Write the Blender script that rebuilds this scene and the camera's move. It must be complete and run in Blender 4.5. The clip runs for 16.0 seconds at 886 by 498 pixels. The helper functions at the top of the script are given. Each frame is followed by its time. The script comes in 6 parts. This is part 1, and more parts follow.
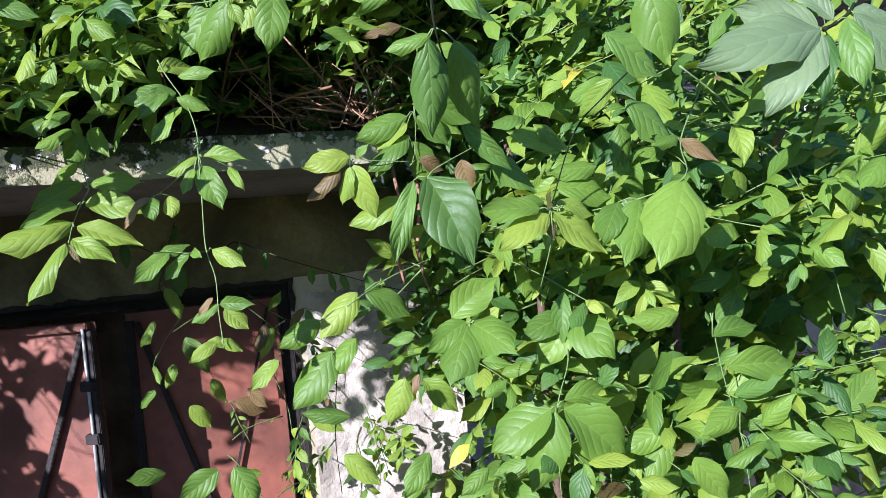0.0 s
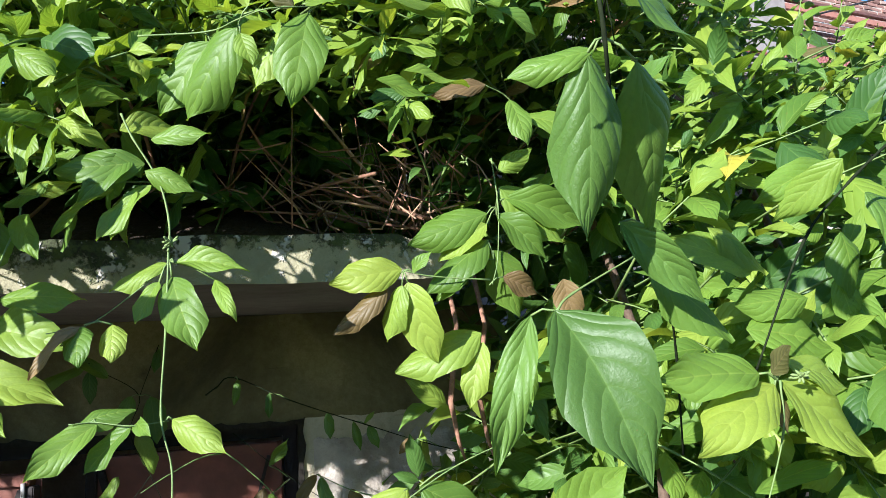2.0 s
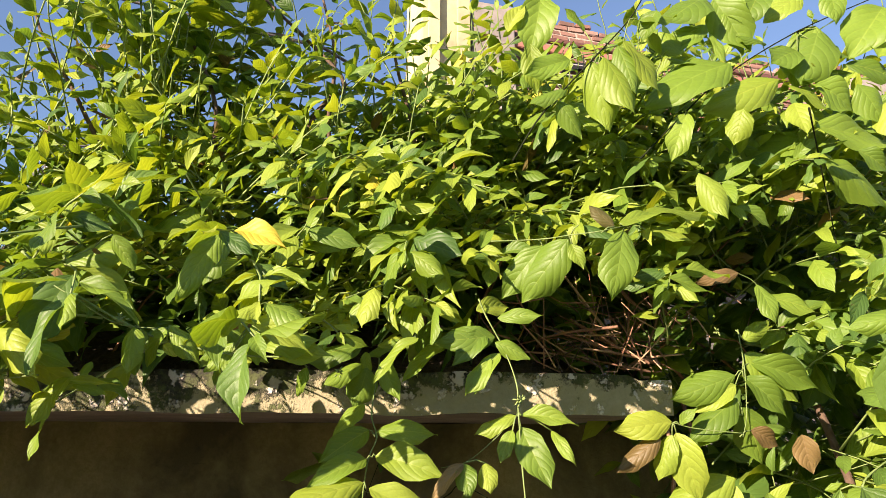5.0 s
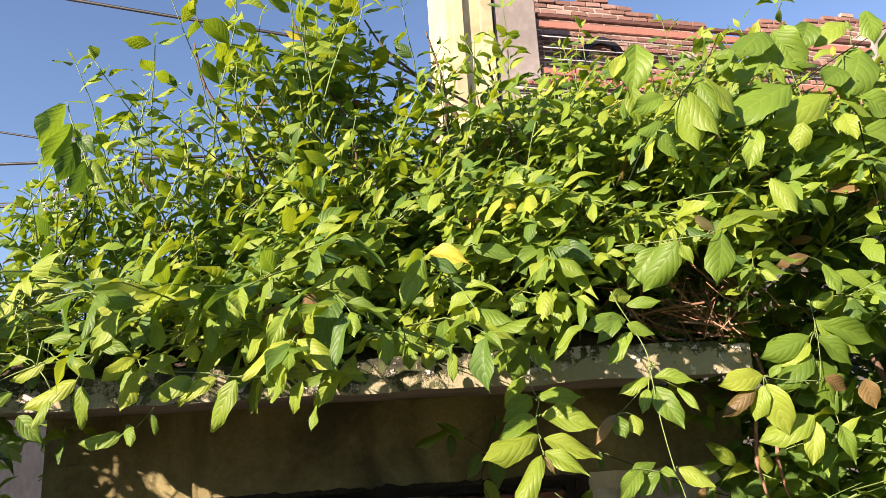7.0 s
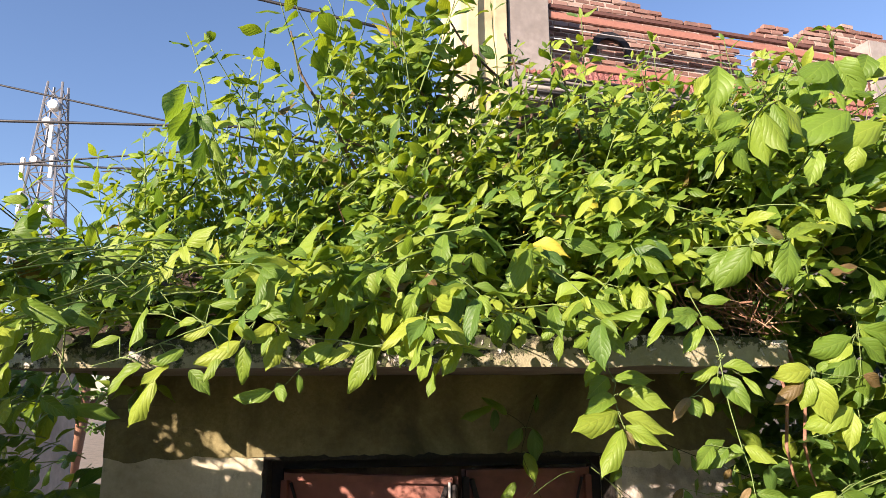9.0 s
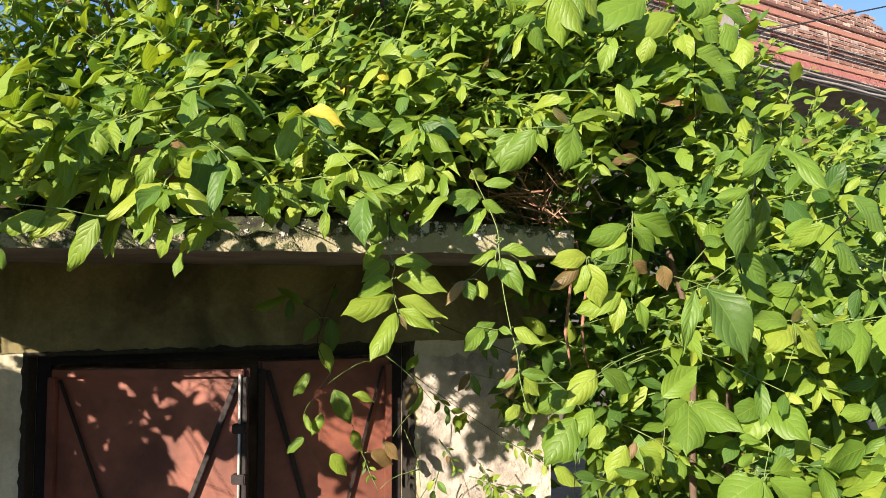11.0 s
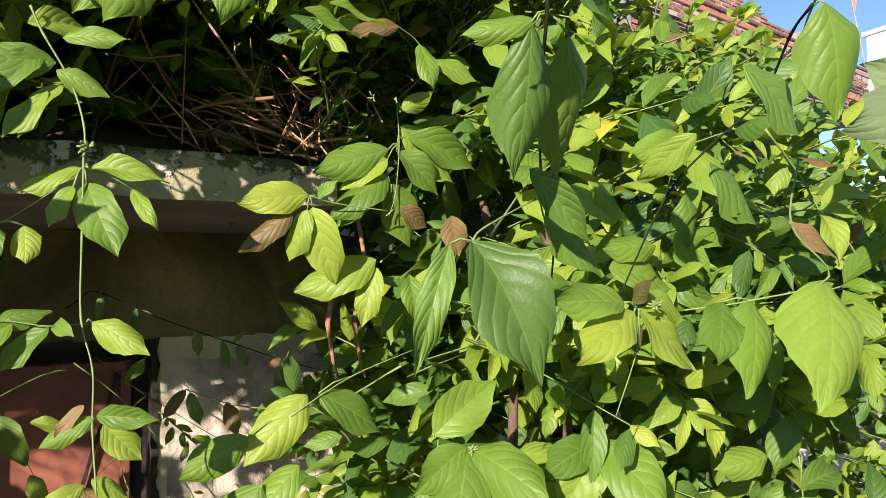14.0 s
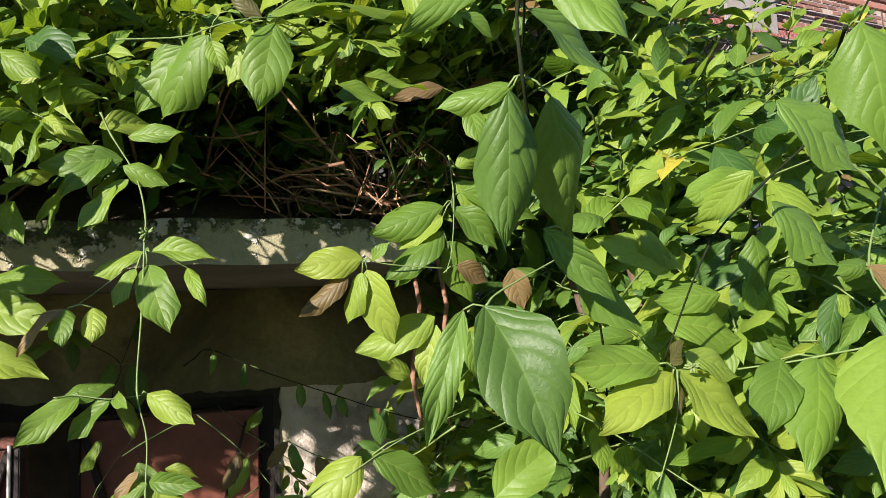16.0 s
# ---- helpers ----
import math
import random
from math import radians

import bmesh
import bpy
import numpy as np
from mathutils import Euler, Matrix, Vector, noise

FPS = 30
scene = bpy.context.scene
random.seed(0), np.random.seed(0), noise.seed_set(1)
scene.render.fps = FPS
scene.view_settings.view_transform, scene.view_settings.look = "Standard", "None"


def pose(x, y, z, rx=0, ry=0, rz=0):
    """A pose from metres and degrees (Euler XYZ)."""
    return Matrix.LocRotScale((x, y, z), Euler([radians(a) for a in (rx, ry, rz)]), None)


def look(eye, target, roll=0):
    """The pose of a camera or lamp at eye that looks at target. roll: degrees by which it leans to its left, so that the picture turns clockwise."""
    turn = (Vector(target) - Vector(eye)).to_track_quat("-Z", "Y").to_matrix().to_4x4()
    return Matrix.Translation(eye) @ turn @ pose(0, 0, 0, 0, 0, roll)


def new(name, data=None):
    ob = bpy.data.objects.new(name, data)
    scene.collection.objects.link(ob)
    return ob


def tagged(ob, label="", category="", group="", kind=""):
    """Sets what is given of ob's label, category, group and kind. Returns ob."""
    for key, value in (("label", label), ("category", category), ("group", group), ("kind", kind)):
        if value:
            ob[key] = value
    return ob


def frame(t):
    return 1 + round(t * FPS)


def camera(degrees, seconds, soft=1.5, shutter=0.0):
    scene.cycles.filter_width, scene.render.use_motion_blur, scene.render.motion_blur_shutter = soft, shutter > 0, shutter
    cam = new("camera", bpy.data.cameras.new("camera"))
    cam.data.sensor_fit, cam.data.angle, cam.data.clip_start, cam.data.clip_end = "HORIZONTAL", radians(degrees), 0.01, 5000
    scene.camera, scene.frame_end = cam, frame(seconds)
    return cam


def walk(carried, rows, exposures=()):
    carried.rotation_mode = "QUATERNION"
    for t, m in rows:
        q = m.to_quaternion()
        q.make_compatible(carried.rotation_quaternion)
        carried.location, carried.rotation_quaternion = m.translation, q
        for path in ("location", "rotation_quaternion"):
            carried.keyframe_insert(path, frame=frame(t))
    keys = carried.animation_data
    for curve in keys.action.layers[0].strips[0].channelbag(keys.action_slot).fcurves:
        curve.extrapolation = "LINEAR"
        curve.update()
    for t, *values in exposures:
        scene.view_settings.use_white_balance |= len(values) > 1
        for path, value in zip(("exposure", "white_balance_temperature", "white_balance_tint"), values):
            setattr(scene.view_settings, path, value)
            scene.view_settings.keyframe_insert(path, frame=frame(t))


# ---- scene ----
cam = camera(66.4, 16.0, soft=0.5)
PATH = [
    (0, (-0.472, 0.035, 2.03), (0.011, 1.976, 1.991), -5.5),
    (0.5, (-0.488, 0.104, 2.026), (-0.065, 2.058, 2.002), -5.3),
    (1, (-0.583, 0.324, 2.029), (-0.079, 2.259, 2.078), -3.5),
    (1.5, (-0.576, 0.476, 2.054), (-0.019, 2.391, 2.2), -3.0),
    (2, (-0.459, 0.552, 2.101), (-0.001, 2.476, 2.398), -3.6),
    (2.5, (-0.389, 0.578, 2.136), (0.007, 2.508, 2.477), -3.8),
    (3, (-0.404, 0.551, 2.161), (-0.041, 2.474, 2.575), -4.0),
    (3.5, (-0.484, 0.504, 2.186), (-0.106, 2.41, 2.66), -3.5),
    (4, (-0.623, 0.436, 2.189), (-0.269, 2.346, 2.667), -2.0),
    (4.5, (-0.743, 0.38, 2.182), (-0.445, 2.296, 2.671), -0.4),
    (5, (-0.827, 0.311, 2.188), (-0.633, 2.226, 2.731), 0.2),
    (5.2, (-0.848, 0.267, 2.189), (-0.701, 2.194, 2.703), -0.8),
    (7.3, (-1.211, -0.057, 2.173), (-1.066, 1.884, 2.63), -3.5),
    (7.5, (-1.275, -0.078, 2.172), (-1.109, 1.865, 2.616), -2.9),
    (8, (-1.404, -0.14, 2.173), (-1.221, 1.796, 2.642), -1.9),
    (8.2, (-1.437, -0.166, 2.177), (-1.268, 1.765, 2.672), -1.2),
    (10.3, (-1.37, -0.121, 2.139), (-0.949, 1.825, 2.336), 1.0),
    (10.5, (-1.354, -0.106, 2.135), (-0.864, 1.824, 2.314), 0.9),
    (11, (-1.244, -0.056, 2.126), (-0.586, 1.829, 2.256), -0.3),
    (11.5, (-1.062, 0.014, 2.133), (-0.328, 1.868, 2.29), -1.4),
    (12, (-0.935, 0.076, 2.154), (-0.226, 1.939, 2.316), -0.3),
    (12.5, (-0.838, 0.131, 2.121), (-0.194, 2.023, 2.215), -1.2),
    (13, (-0.745, 0.222, 2.075), (0.035, 2.063, 2.098), -1.1),
    (13.5, (-0.675, 0.367, 2.117), (0.232, 2.143, 2.27), -0.7),
    (14, (-0.576, 0.505, 2.088), (0.33, 2.286, 2.182), -0.5),
    (14.5, (-0.457, 0.531, 2.119), (0.239, 2.397, 2.304), -0.2),
    (14.8, (-0.416, 0.542, 2.135), (0.236, 2.416, 2.381), -0.8),
    (15, (-0.401, 0.512, 2.14), (0.219, 2.396, 2.394), -1.6),
    (15.5, (-0.383, 0.487, 2.126), (0.139, 2.408, 2.319), -3.3),
    (16, (-0.433, 0.453, 2.121), (0.061, 2.381, 2.324), -2.6),
]

EXPOSURES = [(0.0, 1.23, 5100, 19), (1.0, 1.38, 5100, 17), (2.0, 1.44, 5400, 12), (3.5, 1.63, 7400, 19), (5.0, 1.55, 7600, 24), (8.2, 1.44, 7000, 25), (10.5, 1.39, 6900, 18), (11.5, 1.25, 6500, 13), (12.5, 1.30, 6300, 13), (13.0, 1.20, 5500, 13), (14.0, 1.19, 6500, 16), (15.5, 1.15, 6500, 17), (16.0, 1.11, 6200, 15)]
walk(cam, [(t, look(eye, target, roll)) for t, eye, target, roll in PATH], EXPOSURES)

# ---- light ----
SUN_ELEVATION, SUN_AZIMUTH = 19.5, 48.0  # azimuth: degrees to the left of straight behind the first camera
TO_SUN = Vector((-math.sin(radians(SUN_AZIMUTH)) * math.cos(radians(SUN_ELEVATION)),
                 -math.cos(radians(SUN_AZIMUTH)) * math.cos(radians(SUN_ELEVATION)), math.sin(radians(SUN_ELEVATION))))
world = bpy.data.worlds.new("sky")
scene.world = world
world.use_nodes = True
sky = world.node_tree.nodes.new("ShaderNodeTexSky")
sky.sky_type, sky.sun_disc = "NISHITA", False
sky.sun_elevation, sky.sun_rotation = radians(SUN_ELEVATION), math.atan2(TO_SUN.x, TO_SUN.y)
sky.air_density, sky.dust_density, sky.ozone_density = 1.1, 0.1, 4.5
back = world.node_tree.nodes["Background"]
world.node_tree.links.new(sky.outputs[0], back.inputs[0])
back.inputs[1].default_value = 0.085
sun = new("sun", bpy.data.lights.new("sun", "SUN"))
sun.data.energy, sun.data.angle, sun.data.color = 5.0, radians(0.5), (1.0, 0.91, 0.76)
sun.matrix_world = look(TO_SUN * 20, (0, 0, 0))


# ---- materials ----
class Nodes:
    """A small helper round one node material."""

    def __init__(self, name):
        self.mat = bpy.data.materials.new(name)
        self.mat.use_nodes = True
        self.tree = self.mat.node_tree
        self.bsdf = self.tree.nodes["Principled BSDF"]
        self.out = self.tree.nodes["Material Output"]

    def add(self, kind, **values):
        node = self.tree.nodes.new("ShaderNode" + kind)
        for key, value in values.items():
            setattr(node, key, value)
        return node

    def link(self, a, b):
        self.tree.links.new(a, b)

    def value(self, socket, x):
        if hasattr(x, "is_linked"):
            self.link(x, socket)
        else:
            socket.default_value = x

    def math(self, op, a, b=0.0, c=0.0):
        node = self.add("Math", operation=op)
        for socket, x in zip(node.inputs, (a, b, c)):
            self.value(socket, x)
        return node.outputs[0]

    def mix(self, fac, a, b, kind="MIX"):
        node = self.add("MixRGB", blend_type=kind)
        for socket, x in zip(node.inputs, (fac, a, b)):
            if isinstance(x, tuple) and len(x) == 3:
                x = (*x, 1)
            self.value(socket, x)
        return node.outputs[0]

    def noise(self, scale, detail=6.0, rough=0.6, vector=None, distortion=0.0):
        node = self.add("TexNoise")
        node.inputs["Scale"].default_value, node.inputs["Detail"].default_value = scale, detail
        node.inputs["Roughness"].default_value, node.inputs["Distortion"].default_value = rough, distortion
        self.link(vector or self.coords(), node.inputs["Vector"])
        return node.outputs["Fac"]

    def coords(self):
        return self.add("TexCoord").outputs["Object"]

    def ramp(self, fac, *stops):
        node = self.add("ValToRGB")
        while len(node.color_ramp.elements) < len(stops):
            node.color_ramp.elements.new(0.5)
        for e, (at, colour) in zip(node.color_ramp.elements, stops):
            e.position, e.color = at, (*colour, 1) if isinstance(colour, tuple) else (colour, colour, colour, 1)
        self.link(fac, node.inputs[0])
        return node.outputs[0]

    def bump(self, height, strength, distance=0.01):
        node = self.add("Bump")
        node.inputs["Strength"].default_value, node.inputs["Distance"].default_value = strength, distance
        self.link(height, node.inputs["Height"])
        self.link(node.outputs[0], self.bsdf.inputs["Normal"])
        return node.outputs[0]


def leaf_material(name, dark, mid, light, glow, gloss=0.47, through_share=0.35, relief=0.24):
    """A leaf: pinnate veins from its own length and width, one tone a leaf, some light let through."""
    n = Nodes(name)
    uv = n.add("SeparateXYZ")
    n.link(n.add("UVMap").outputs[0], uv.inputs[0])
    across, along = n.math("MULTIPLY_ADD", uv.outputs[0], 2.0, -1.0), uv.outputs[1]
    side = n.math("ABSOLUTE", across)
    bent = n.math("MULTIPLY_ADD", n.noise(9.0, 2.0), 0.25, n.math("MULTIPLY", n.math("POWER", side, 1.35), -2.3))
    wave = n.math("FRACT", n.math("MULTIPLY_ADD", along, 6.0, bent))
    swell = n.math("ABSOLUTE", n.math("MULTIPLY_ADD", wave, 2.0, -1.0))
    ridge = n.math("POWER", swell, 9.0)  # 1 on a side vein
    vein = n.math("MULTIPLY", ridge, n.math("SUBTRACT", 1.0, n.math("MULTIPLY", side, 0.75)))
    midrib = n.math("MAXIMUM", n.math("SUBTRACT", 1.0, n.math("MULTIPLY", side, 18.0)), 0.0)
    lines = n.math("MAXIMUM", n.math("MULTIPLY", vein, 0.55), midrib)
    tone = n.math("FRACT", n.math("ADD", n.add("NewGeometry").outputs["Random Per Island"], n.add("ObjectInfo").outputs["Random"]))
    colour = n.ramp(tone, (0.0, dark), (0.55, mid), (1.0, light))
    blotch = n.noise(28.0, 4.0)
    colour = n.mix(n.math("MULTIPLY", blotch, 0.45), colour, (dark[0] * 0.6, dark[1] * 0.7, dark[2] * 0.6))
    spots = n.ramp(n.noise(60.0, 2.0), (0.70, 0.0), (0.76, 1.0))
    colour = n.mix(n.math("MULTIPLY", spots, 0.35), colour, (0.16, 0.11, 0.035))
    colour = n.mix(n.math("MULTIPLY", lines, 0.26), colour, (light[0] * 1.2, light[1] * 1.15, light[2] * 1.5))
    n.link(colour, n.bsdf.inputs["Base Color"])
    n.value(n.bsdf.inputs["Roughness"], n.math("MULTIPLY_ADD", blotch, 0.2, gloss - 0.1))
    n.bsdf.inputs["Specular IOR Level"].default_value = 0.33
    pillow = n.math("SUBTRACT", 1.0, n.math("POWER", swell, 2.6))  # the blade swells between its veins
    dip = n.math("POWER", n.math("SUBTRACT", 1.0, side), 6.0)
    height = n.math("MULTIPLY_ADD", n.noise(40.0, 3.0), 0.5, n.math("MULTIPLY_ADD", dip, -0.9, pillow))
    normal = n.bump(height, relief, 0.004)
    thin = n.add("BsdfTranslucent")
    n.link(n.mix(1.0, colour, glow, "MULTIPLY"), thin.inputs[0])
    n.link(normal, thin.inputs["Normal"])
    both = n.add("MixShader")
    both.inputs[0].default_value = through_share
    n.link(n.bsdf.outputs[0], both.inputs[1])
    n.link(thin.outputs[0], both.inputs[2])
    n.link(both.outputs[0], n.out.inputs[0])
    return n.mat


LEAF = leaf_material("leaf_green", (0.095, 0.175, 0.025), (0.186, 0.298, 0.039), (0.310, 0.396, 0.056), (1.85, 1.60, 0.56))
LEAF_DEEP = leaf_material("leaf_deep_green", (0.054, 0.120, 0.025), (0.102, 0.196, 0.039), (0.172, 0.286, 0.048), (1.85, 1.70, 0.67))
LEAF_BROAD = leaf_material("leaf_broad", (0.104, 0.184, 0.025), (0.170, 0.281, 0.038), (0.243, 0.353, 0.048), (1.85, 1.65, 0.56), 0.46)
LEAF_GLOSSY = leaf_material("leaf_glossy", (0.066, 0.124, 0.025), (0.114, 0.206, 0.035), (0.164, 0.272, 0.045), (1.85, 1.70, 0.62), 0.46, 0.28, 0.34)
LEAF_YOUNG = leaf_material("leaf_young", (0.145, 0.235, 0.028), (0.240, 0.330, 0.042), (0.335, 0.395, 0.052), (1.50, 1.45, 0.5))
LEAF_BROWN = leaf_material("leaf_withered", (0.12, 0.12, 0.04), (0.21, 0.12, 0.055), (0.30, 0.20, 0.085), (1.4, 1.2, 0.7))
LEAF_PALE = leaf_material("leaf_pale_underside", (0.16, 0.22, 0.10), (0.20, 0.265, 0.125), (0.24, 0.30, 0.15), (1.3, 1.3, 0.7), 0.5, 0.3, 0.3)
LEAF_YELLOW = leaf_material("leaf_yellowed", (0.42, 0.40, 0.05), (0.55, 0.46, 0.06), (0.60, 0.50, 0.07), (1.4, 1.3, 0.5))


def plain_material(name, low, high, scale, rough=0.8, bump=0.3, metal=0.0, stain=None, stain_amount=0.5, depth=0.01):
    n = Nodes(name)
    fine, broad = n.noise(scale * 6, 8.0), n.noise(scale, 5.0, 0.6)
    colour = n.mix(n.ramp(fine, (0.25, 0.0), (0.75, 1.0)), low, high)
    if stain:
        colour = n.mix(n.math("MULTIPLY", n.ramp(broad, (0.45, 0.0), (0.68, 1.0)), stain_amount), colour, stain)
    n.link(colour, n.bsdf.inputs["Base Color"])
    n.value(n.bsdf.inputs["Roughness"], n.math("MULTIPLY_ADD", broad, 0.25, rough - 0.12))
    n.bsdf.inputs["Metallic"].default_value = metal
    n.bump(n.math("ADD", fine, broad), bump, depth)
    return n.mat


def plaster_material(name, low, high, damp, damp_share, dark):
    """Old limewash: broad damp stains, streaks that run down, scuffs and thin bare patches."""
    n = Nodes(name)
    fine, broad, mid = n.noise(70.0, 8.0, 0.7), n.noise(1.9, 6.0, 0.62, distortion=0.4), n.noise(8.0, 6.0, 0.72)
    down = n.add("Mapping")
    down.inputs["Scale"].default_value = (8.0, 8.0, 0.8)
    n.link(n.coords(), down.inputs[0])
    streak = n.noise(1.0, 5.0, 0.6, vector=down.outputs[0])
    level = n.add("Mapping")
    level.inputs["Scale"].default_value = (2.0, 2.0, 22.0)
    n.link(n.coords(), level.inputs[0])
    scratch = n.ramp(n.noise(2.0, 4.0, 0.7, vector=level.outputs[0]), (0.66, 0.0), (0.70, 1.0))
    colour = n.mix(n.ramp(fine, (0.3, 0.0), (0.7, 1.0)), low, high)
    colour = n.mix(n.math("MULTIPLY", n.ramp(broad, (0.38, 0.0), (0.60, 1.0)), damp_share), colour, damp)
    colour = n.mix(n.math("MULTIPLY", n.ramp(streak, (0.50, 0.0), (0.75, 1.0)), 0.4), colour, damp)
    colour = n.mix(n.math("MULTIPLY", n.ramp(mid, (0.60, 0.0), (0.70, 1.0)), 0.45), colour, dark)
    colour = n.mix(n.math("MULTIPLY", scratch, 0.35), colour, dark)
    n.link(colour, n.bsdf.inputs["Base Color"])
    n.bsdf.inputs["Roughness"].default_value = 0.93
    n.bump(n.math("ADD", fine, n.math("MULTIPLY_ADD", scratch, -1.5, n.math("MULTIPLY", mid, 2.5))), 0.35, 0.005)
    return n.mat


PLASTER = plaster_material("old_limewash", (0.62, 0.545, 0.38), (0.78, 0.70, 0.53), (0.30, 0.245, 0.15), 0.8, (0.12, 0.105, 0.075))
# olive stain, coloured darker still to carry the shade under the slab
PLASTER_OLIVE = plaster_material("dark_olive_plaster", (0.22, 0.18, 0.075), (0.32, 0.27, 0.13), (0.06, 0.05, 0.024), 0.9, (0.03, 0.026, 0.016))
# dark broken plaster, which also paints shade over the door reveal
DOORWAY_DARK = plain_material("dark_doorway_plaster", (0.012, 0.010, 0.008), (0.035, 0.028, 0.02), 12.0, 0.95, 0.6)


def slab_material():
    """Old concrete, yellow-grey, with black and green moss in patches that run in from its edges."""
    n = Nodes("mossy_concrete")
    fine, broad, spots = n.noise(60.0, 8.0), n.noise(7.0, 6.0, 0.7), n.noise(26.0, 5.0, 0.75)
    colour = n.mix(fine, (0.24, 0.215, 0.125), (0.38, 0.345, 0.23))
    at = n.add("SeparateXYZ")
    n.link(n.coords(), at.inputs[0])
    high = n.math("MULTIPLY_ADD", at.outputs[2], 1.6, -1.6 * 2.305)  # moss creeps down from the wet upper edge
    along = n.math("MINIMUM", n.math("MAXIMUM", n.math("MULTIPLY_ADD", at.outputs[0], -0.14, -0.115), -0.04), 0.06)
    grown = n.math("ADD", n.math("ADD", high, along), n.math("MULTIPLY_ADD", broad, 0.6, n.math("MULTIPLY", spots, 0.4)))
    moss = n.ramp(grown, (0.475, 0.0), (0.525, 1.0))
    colour = n.mix(moss, colour, n.mix(n.ramp(spots, (0.45, 0.0), (0.6, 1.0)), (0.025, 0.024, 0.018), (0.07, 0.085, 0.03)))
    # pale crust, lightened to double as painted sun flecks
    pale_fleck = n.ramp(n.noise(14.0, 4.0, 0.7), (0.58, 0.0), (0.62, 1.0))
    colour = n.mix(n.math("MULTIPLY", pale_fleck, 0.7), colour, (0.68, 0.62, 0.57))
    n.link(colour, n.bsdf.inputs["Base Color"])
    n.bsdf.inputs["Roughness"].default_value = 0.93
    n.bump(n.math("ADD", n.math("MULTIPLY", moss, 0.6), n.math("ADD", fine, pale_fleck)), 0.7, 0.008)
    return n.mat


SLAB = slab_material()
# stained grey, dark enough to paint shade on undersides and below the balcony
SHADE_GREY = plain_material("shade_grey_concrete", (0.085, 0.08, 0.078), (0.14, 0.13, 0.125), 3.0, 0.95, 0.4, stain=(0.05, 0.045, 0.04), stain_amount=0.8)
RUST = plain_material("rusty_door_paint", (0.20, 0.062, 0.038), (0.28, 0.092, 0.058), 3.0, 0.62, 0.2, stain=(0.08, 0.027, 0.018), stain_amount=0.8)
DARK_STEEL = plain_material("dark_steel", (0.010, 0.007, 0.007), (0.026, 0.016, 0.014), 9.0, 0.75, 0.3)
WHITEWASH = plain_material("flaking_whitewash", (0.44, 0.375, 0.31), (0.63, 0.55, 0.475), 4.0, 0.95, 0.8, stain=(0.20, 0.165, 0.14), stain_amount=0.9, depth=0.02)
def brick_material():
    """Weathered brick: one tone a brick, from dull rose to brown, with soot and lime."""
    n = Nodes("old_brick")
    tone = n.math("FRACT", n.math("ADD", n.add("NewGeometry").outputs["Random Per Island"], n.add("ObjectInfo").outputs["Random"]))
    colour = n.ramp(tone, (0.0, (0.18, 0.09, 0.07)), (0.4, (0.26, 0.125, 0.098)), (0.8, (0.33, 0.175, 0.14)), (1.0, (0.43, 0.31, 0.26)))
    world_place = n.add("NewGeometry").outputs["Position"]
    grain, soot = n.noise(40.0, 8.0, vector=world_place), n.noise(2.3, 5.0, 0.7, vector=world_place)
    colour = n.mix(n.math("MULTIPLY", grain, 0.5), colour, (0.14, 0.09, 0.07))
    colour = n.mix(n.math("MULTIPLY", n.ramp(soot, (0.52, 0.0), (0.70, 1.0)), 0.5), colour, (0.10, 0.08, 0.065))
    n.link(colour, n.bsdf.inputs["Base Color"])
    n.bsdf.inputs["Roughness"].default_value = 0.92
    n.bump(grain, 0.6, 0.01)
    return n.mat


BRICK = brick_material()
MORTAR = plain_material("lime_mortar", (0.36, 0.29, 0.24), (0.47, 0.39, 0.33), 8.0, 0.95, 0.5)
POST = plain_material("weathered_cement", (0.22, 0.195, 0.18), (0.33, 0.295, 0.27), 1.6, 0.92, 0.3, stain=(0.17, 0.15, 0.135), stain_amount=0.7)
CREAM = plain_material("cream_paint", (0.46, 0.39, 0.23), (0.56, 0.48, 0.29), 1.5, 0.85, 0.2, stain=(0.24, 0.20, 0.13), stain_amount=0.8)
RAIL = plain_material("red_oxide_rail", (0.30, 0.125, 0.09), (0.40, 0.18, 0.13), 4.0, 0.6, 0.2)
RAIL_DARK = plain_material("dark_oxide_rail", (0.10, 0.045, 0.035), (0.15, 0.065, 0.05), 4.0, 0.6, 0.2)
RED_SHEET = plain_material("red_sheet", (0.42, 0.165, 0.14), (0.50, 0.22, 0.19), 3.0, 0.55, 0.2)
ROD = plain_material("grey_rod", (0.42, 0.40, 0.40), (0.55, 0.53, 0.52), 6.0, 0.5, 0.1, 0.4)
MAST_STEEL = plain_material("galvanised_steel", (0.17, 0.17, 0.18), (0.24, 0.24, 0.25), 3.0, 0.6, 0.1, 0.3)
CABLE = plain_material("black_cable", (0.012, 0.012, 0.014), (0.03, 0.03, 0.032), 9.0, 0.5, 0.1)
WHITE_PAINT = plain_material("white_paint", (0.70, 0.70, 0.69), (0.80, 0.80, 0.78), 1.0, 0.8, 0.15, stain=(0.55, 0.55, 0.53), stain_amount=0.4)
EARTH = plain_material("dry_earth", (0.19, 0.145, 0.10), (0.29, 0.23, 0.165), 2.0, 0.95, 0.6, stain=(0.08, 0.09, 0.04))
TWIG = plain_material("dry_twig", (0.17, 0.08, 0.05), (0.36, 0.19, 0.12), 20.0, 0.9, 0.4)
# brighter copy of the twig colour, painting sun on the tangle
TWIG_SUNLIT = plain_material("sunlit_dry_twig", (0.34, 0.20, 0.12), (0.52, 0.34, 0.22), 20.0, 0.9, 0.4)
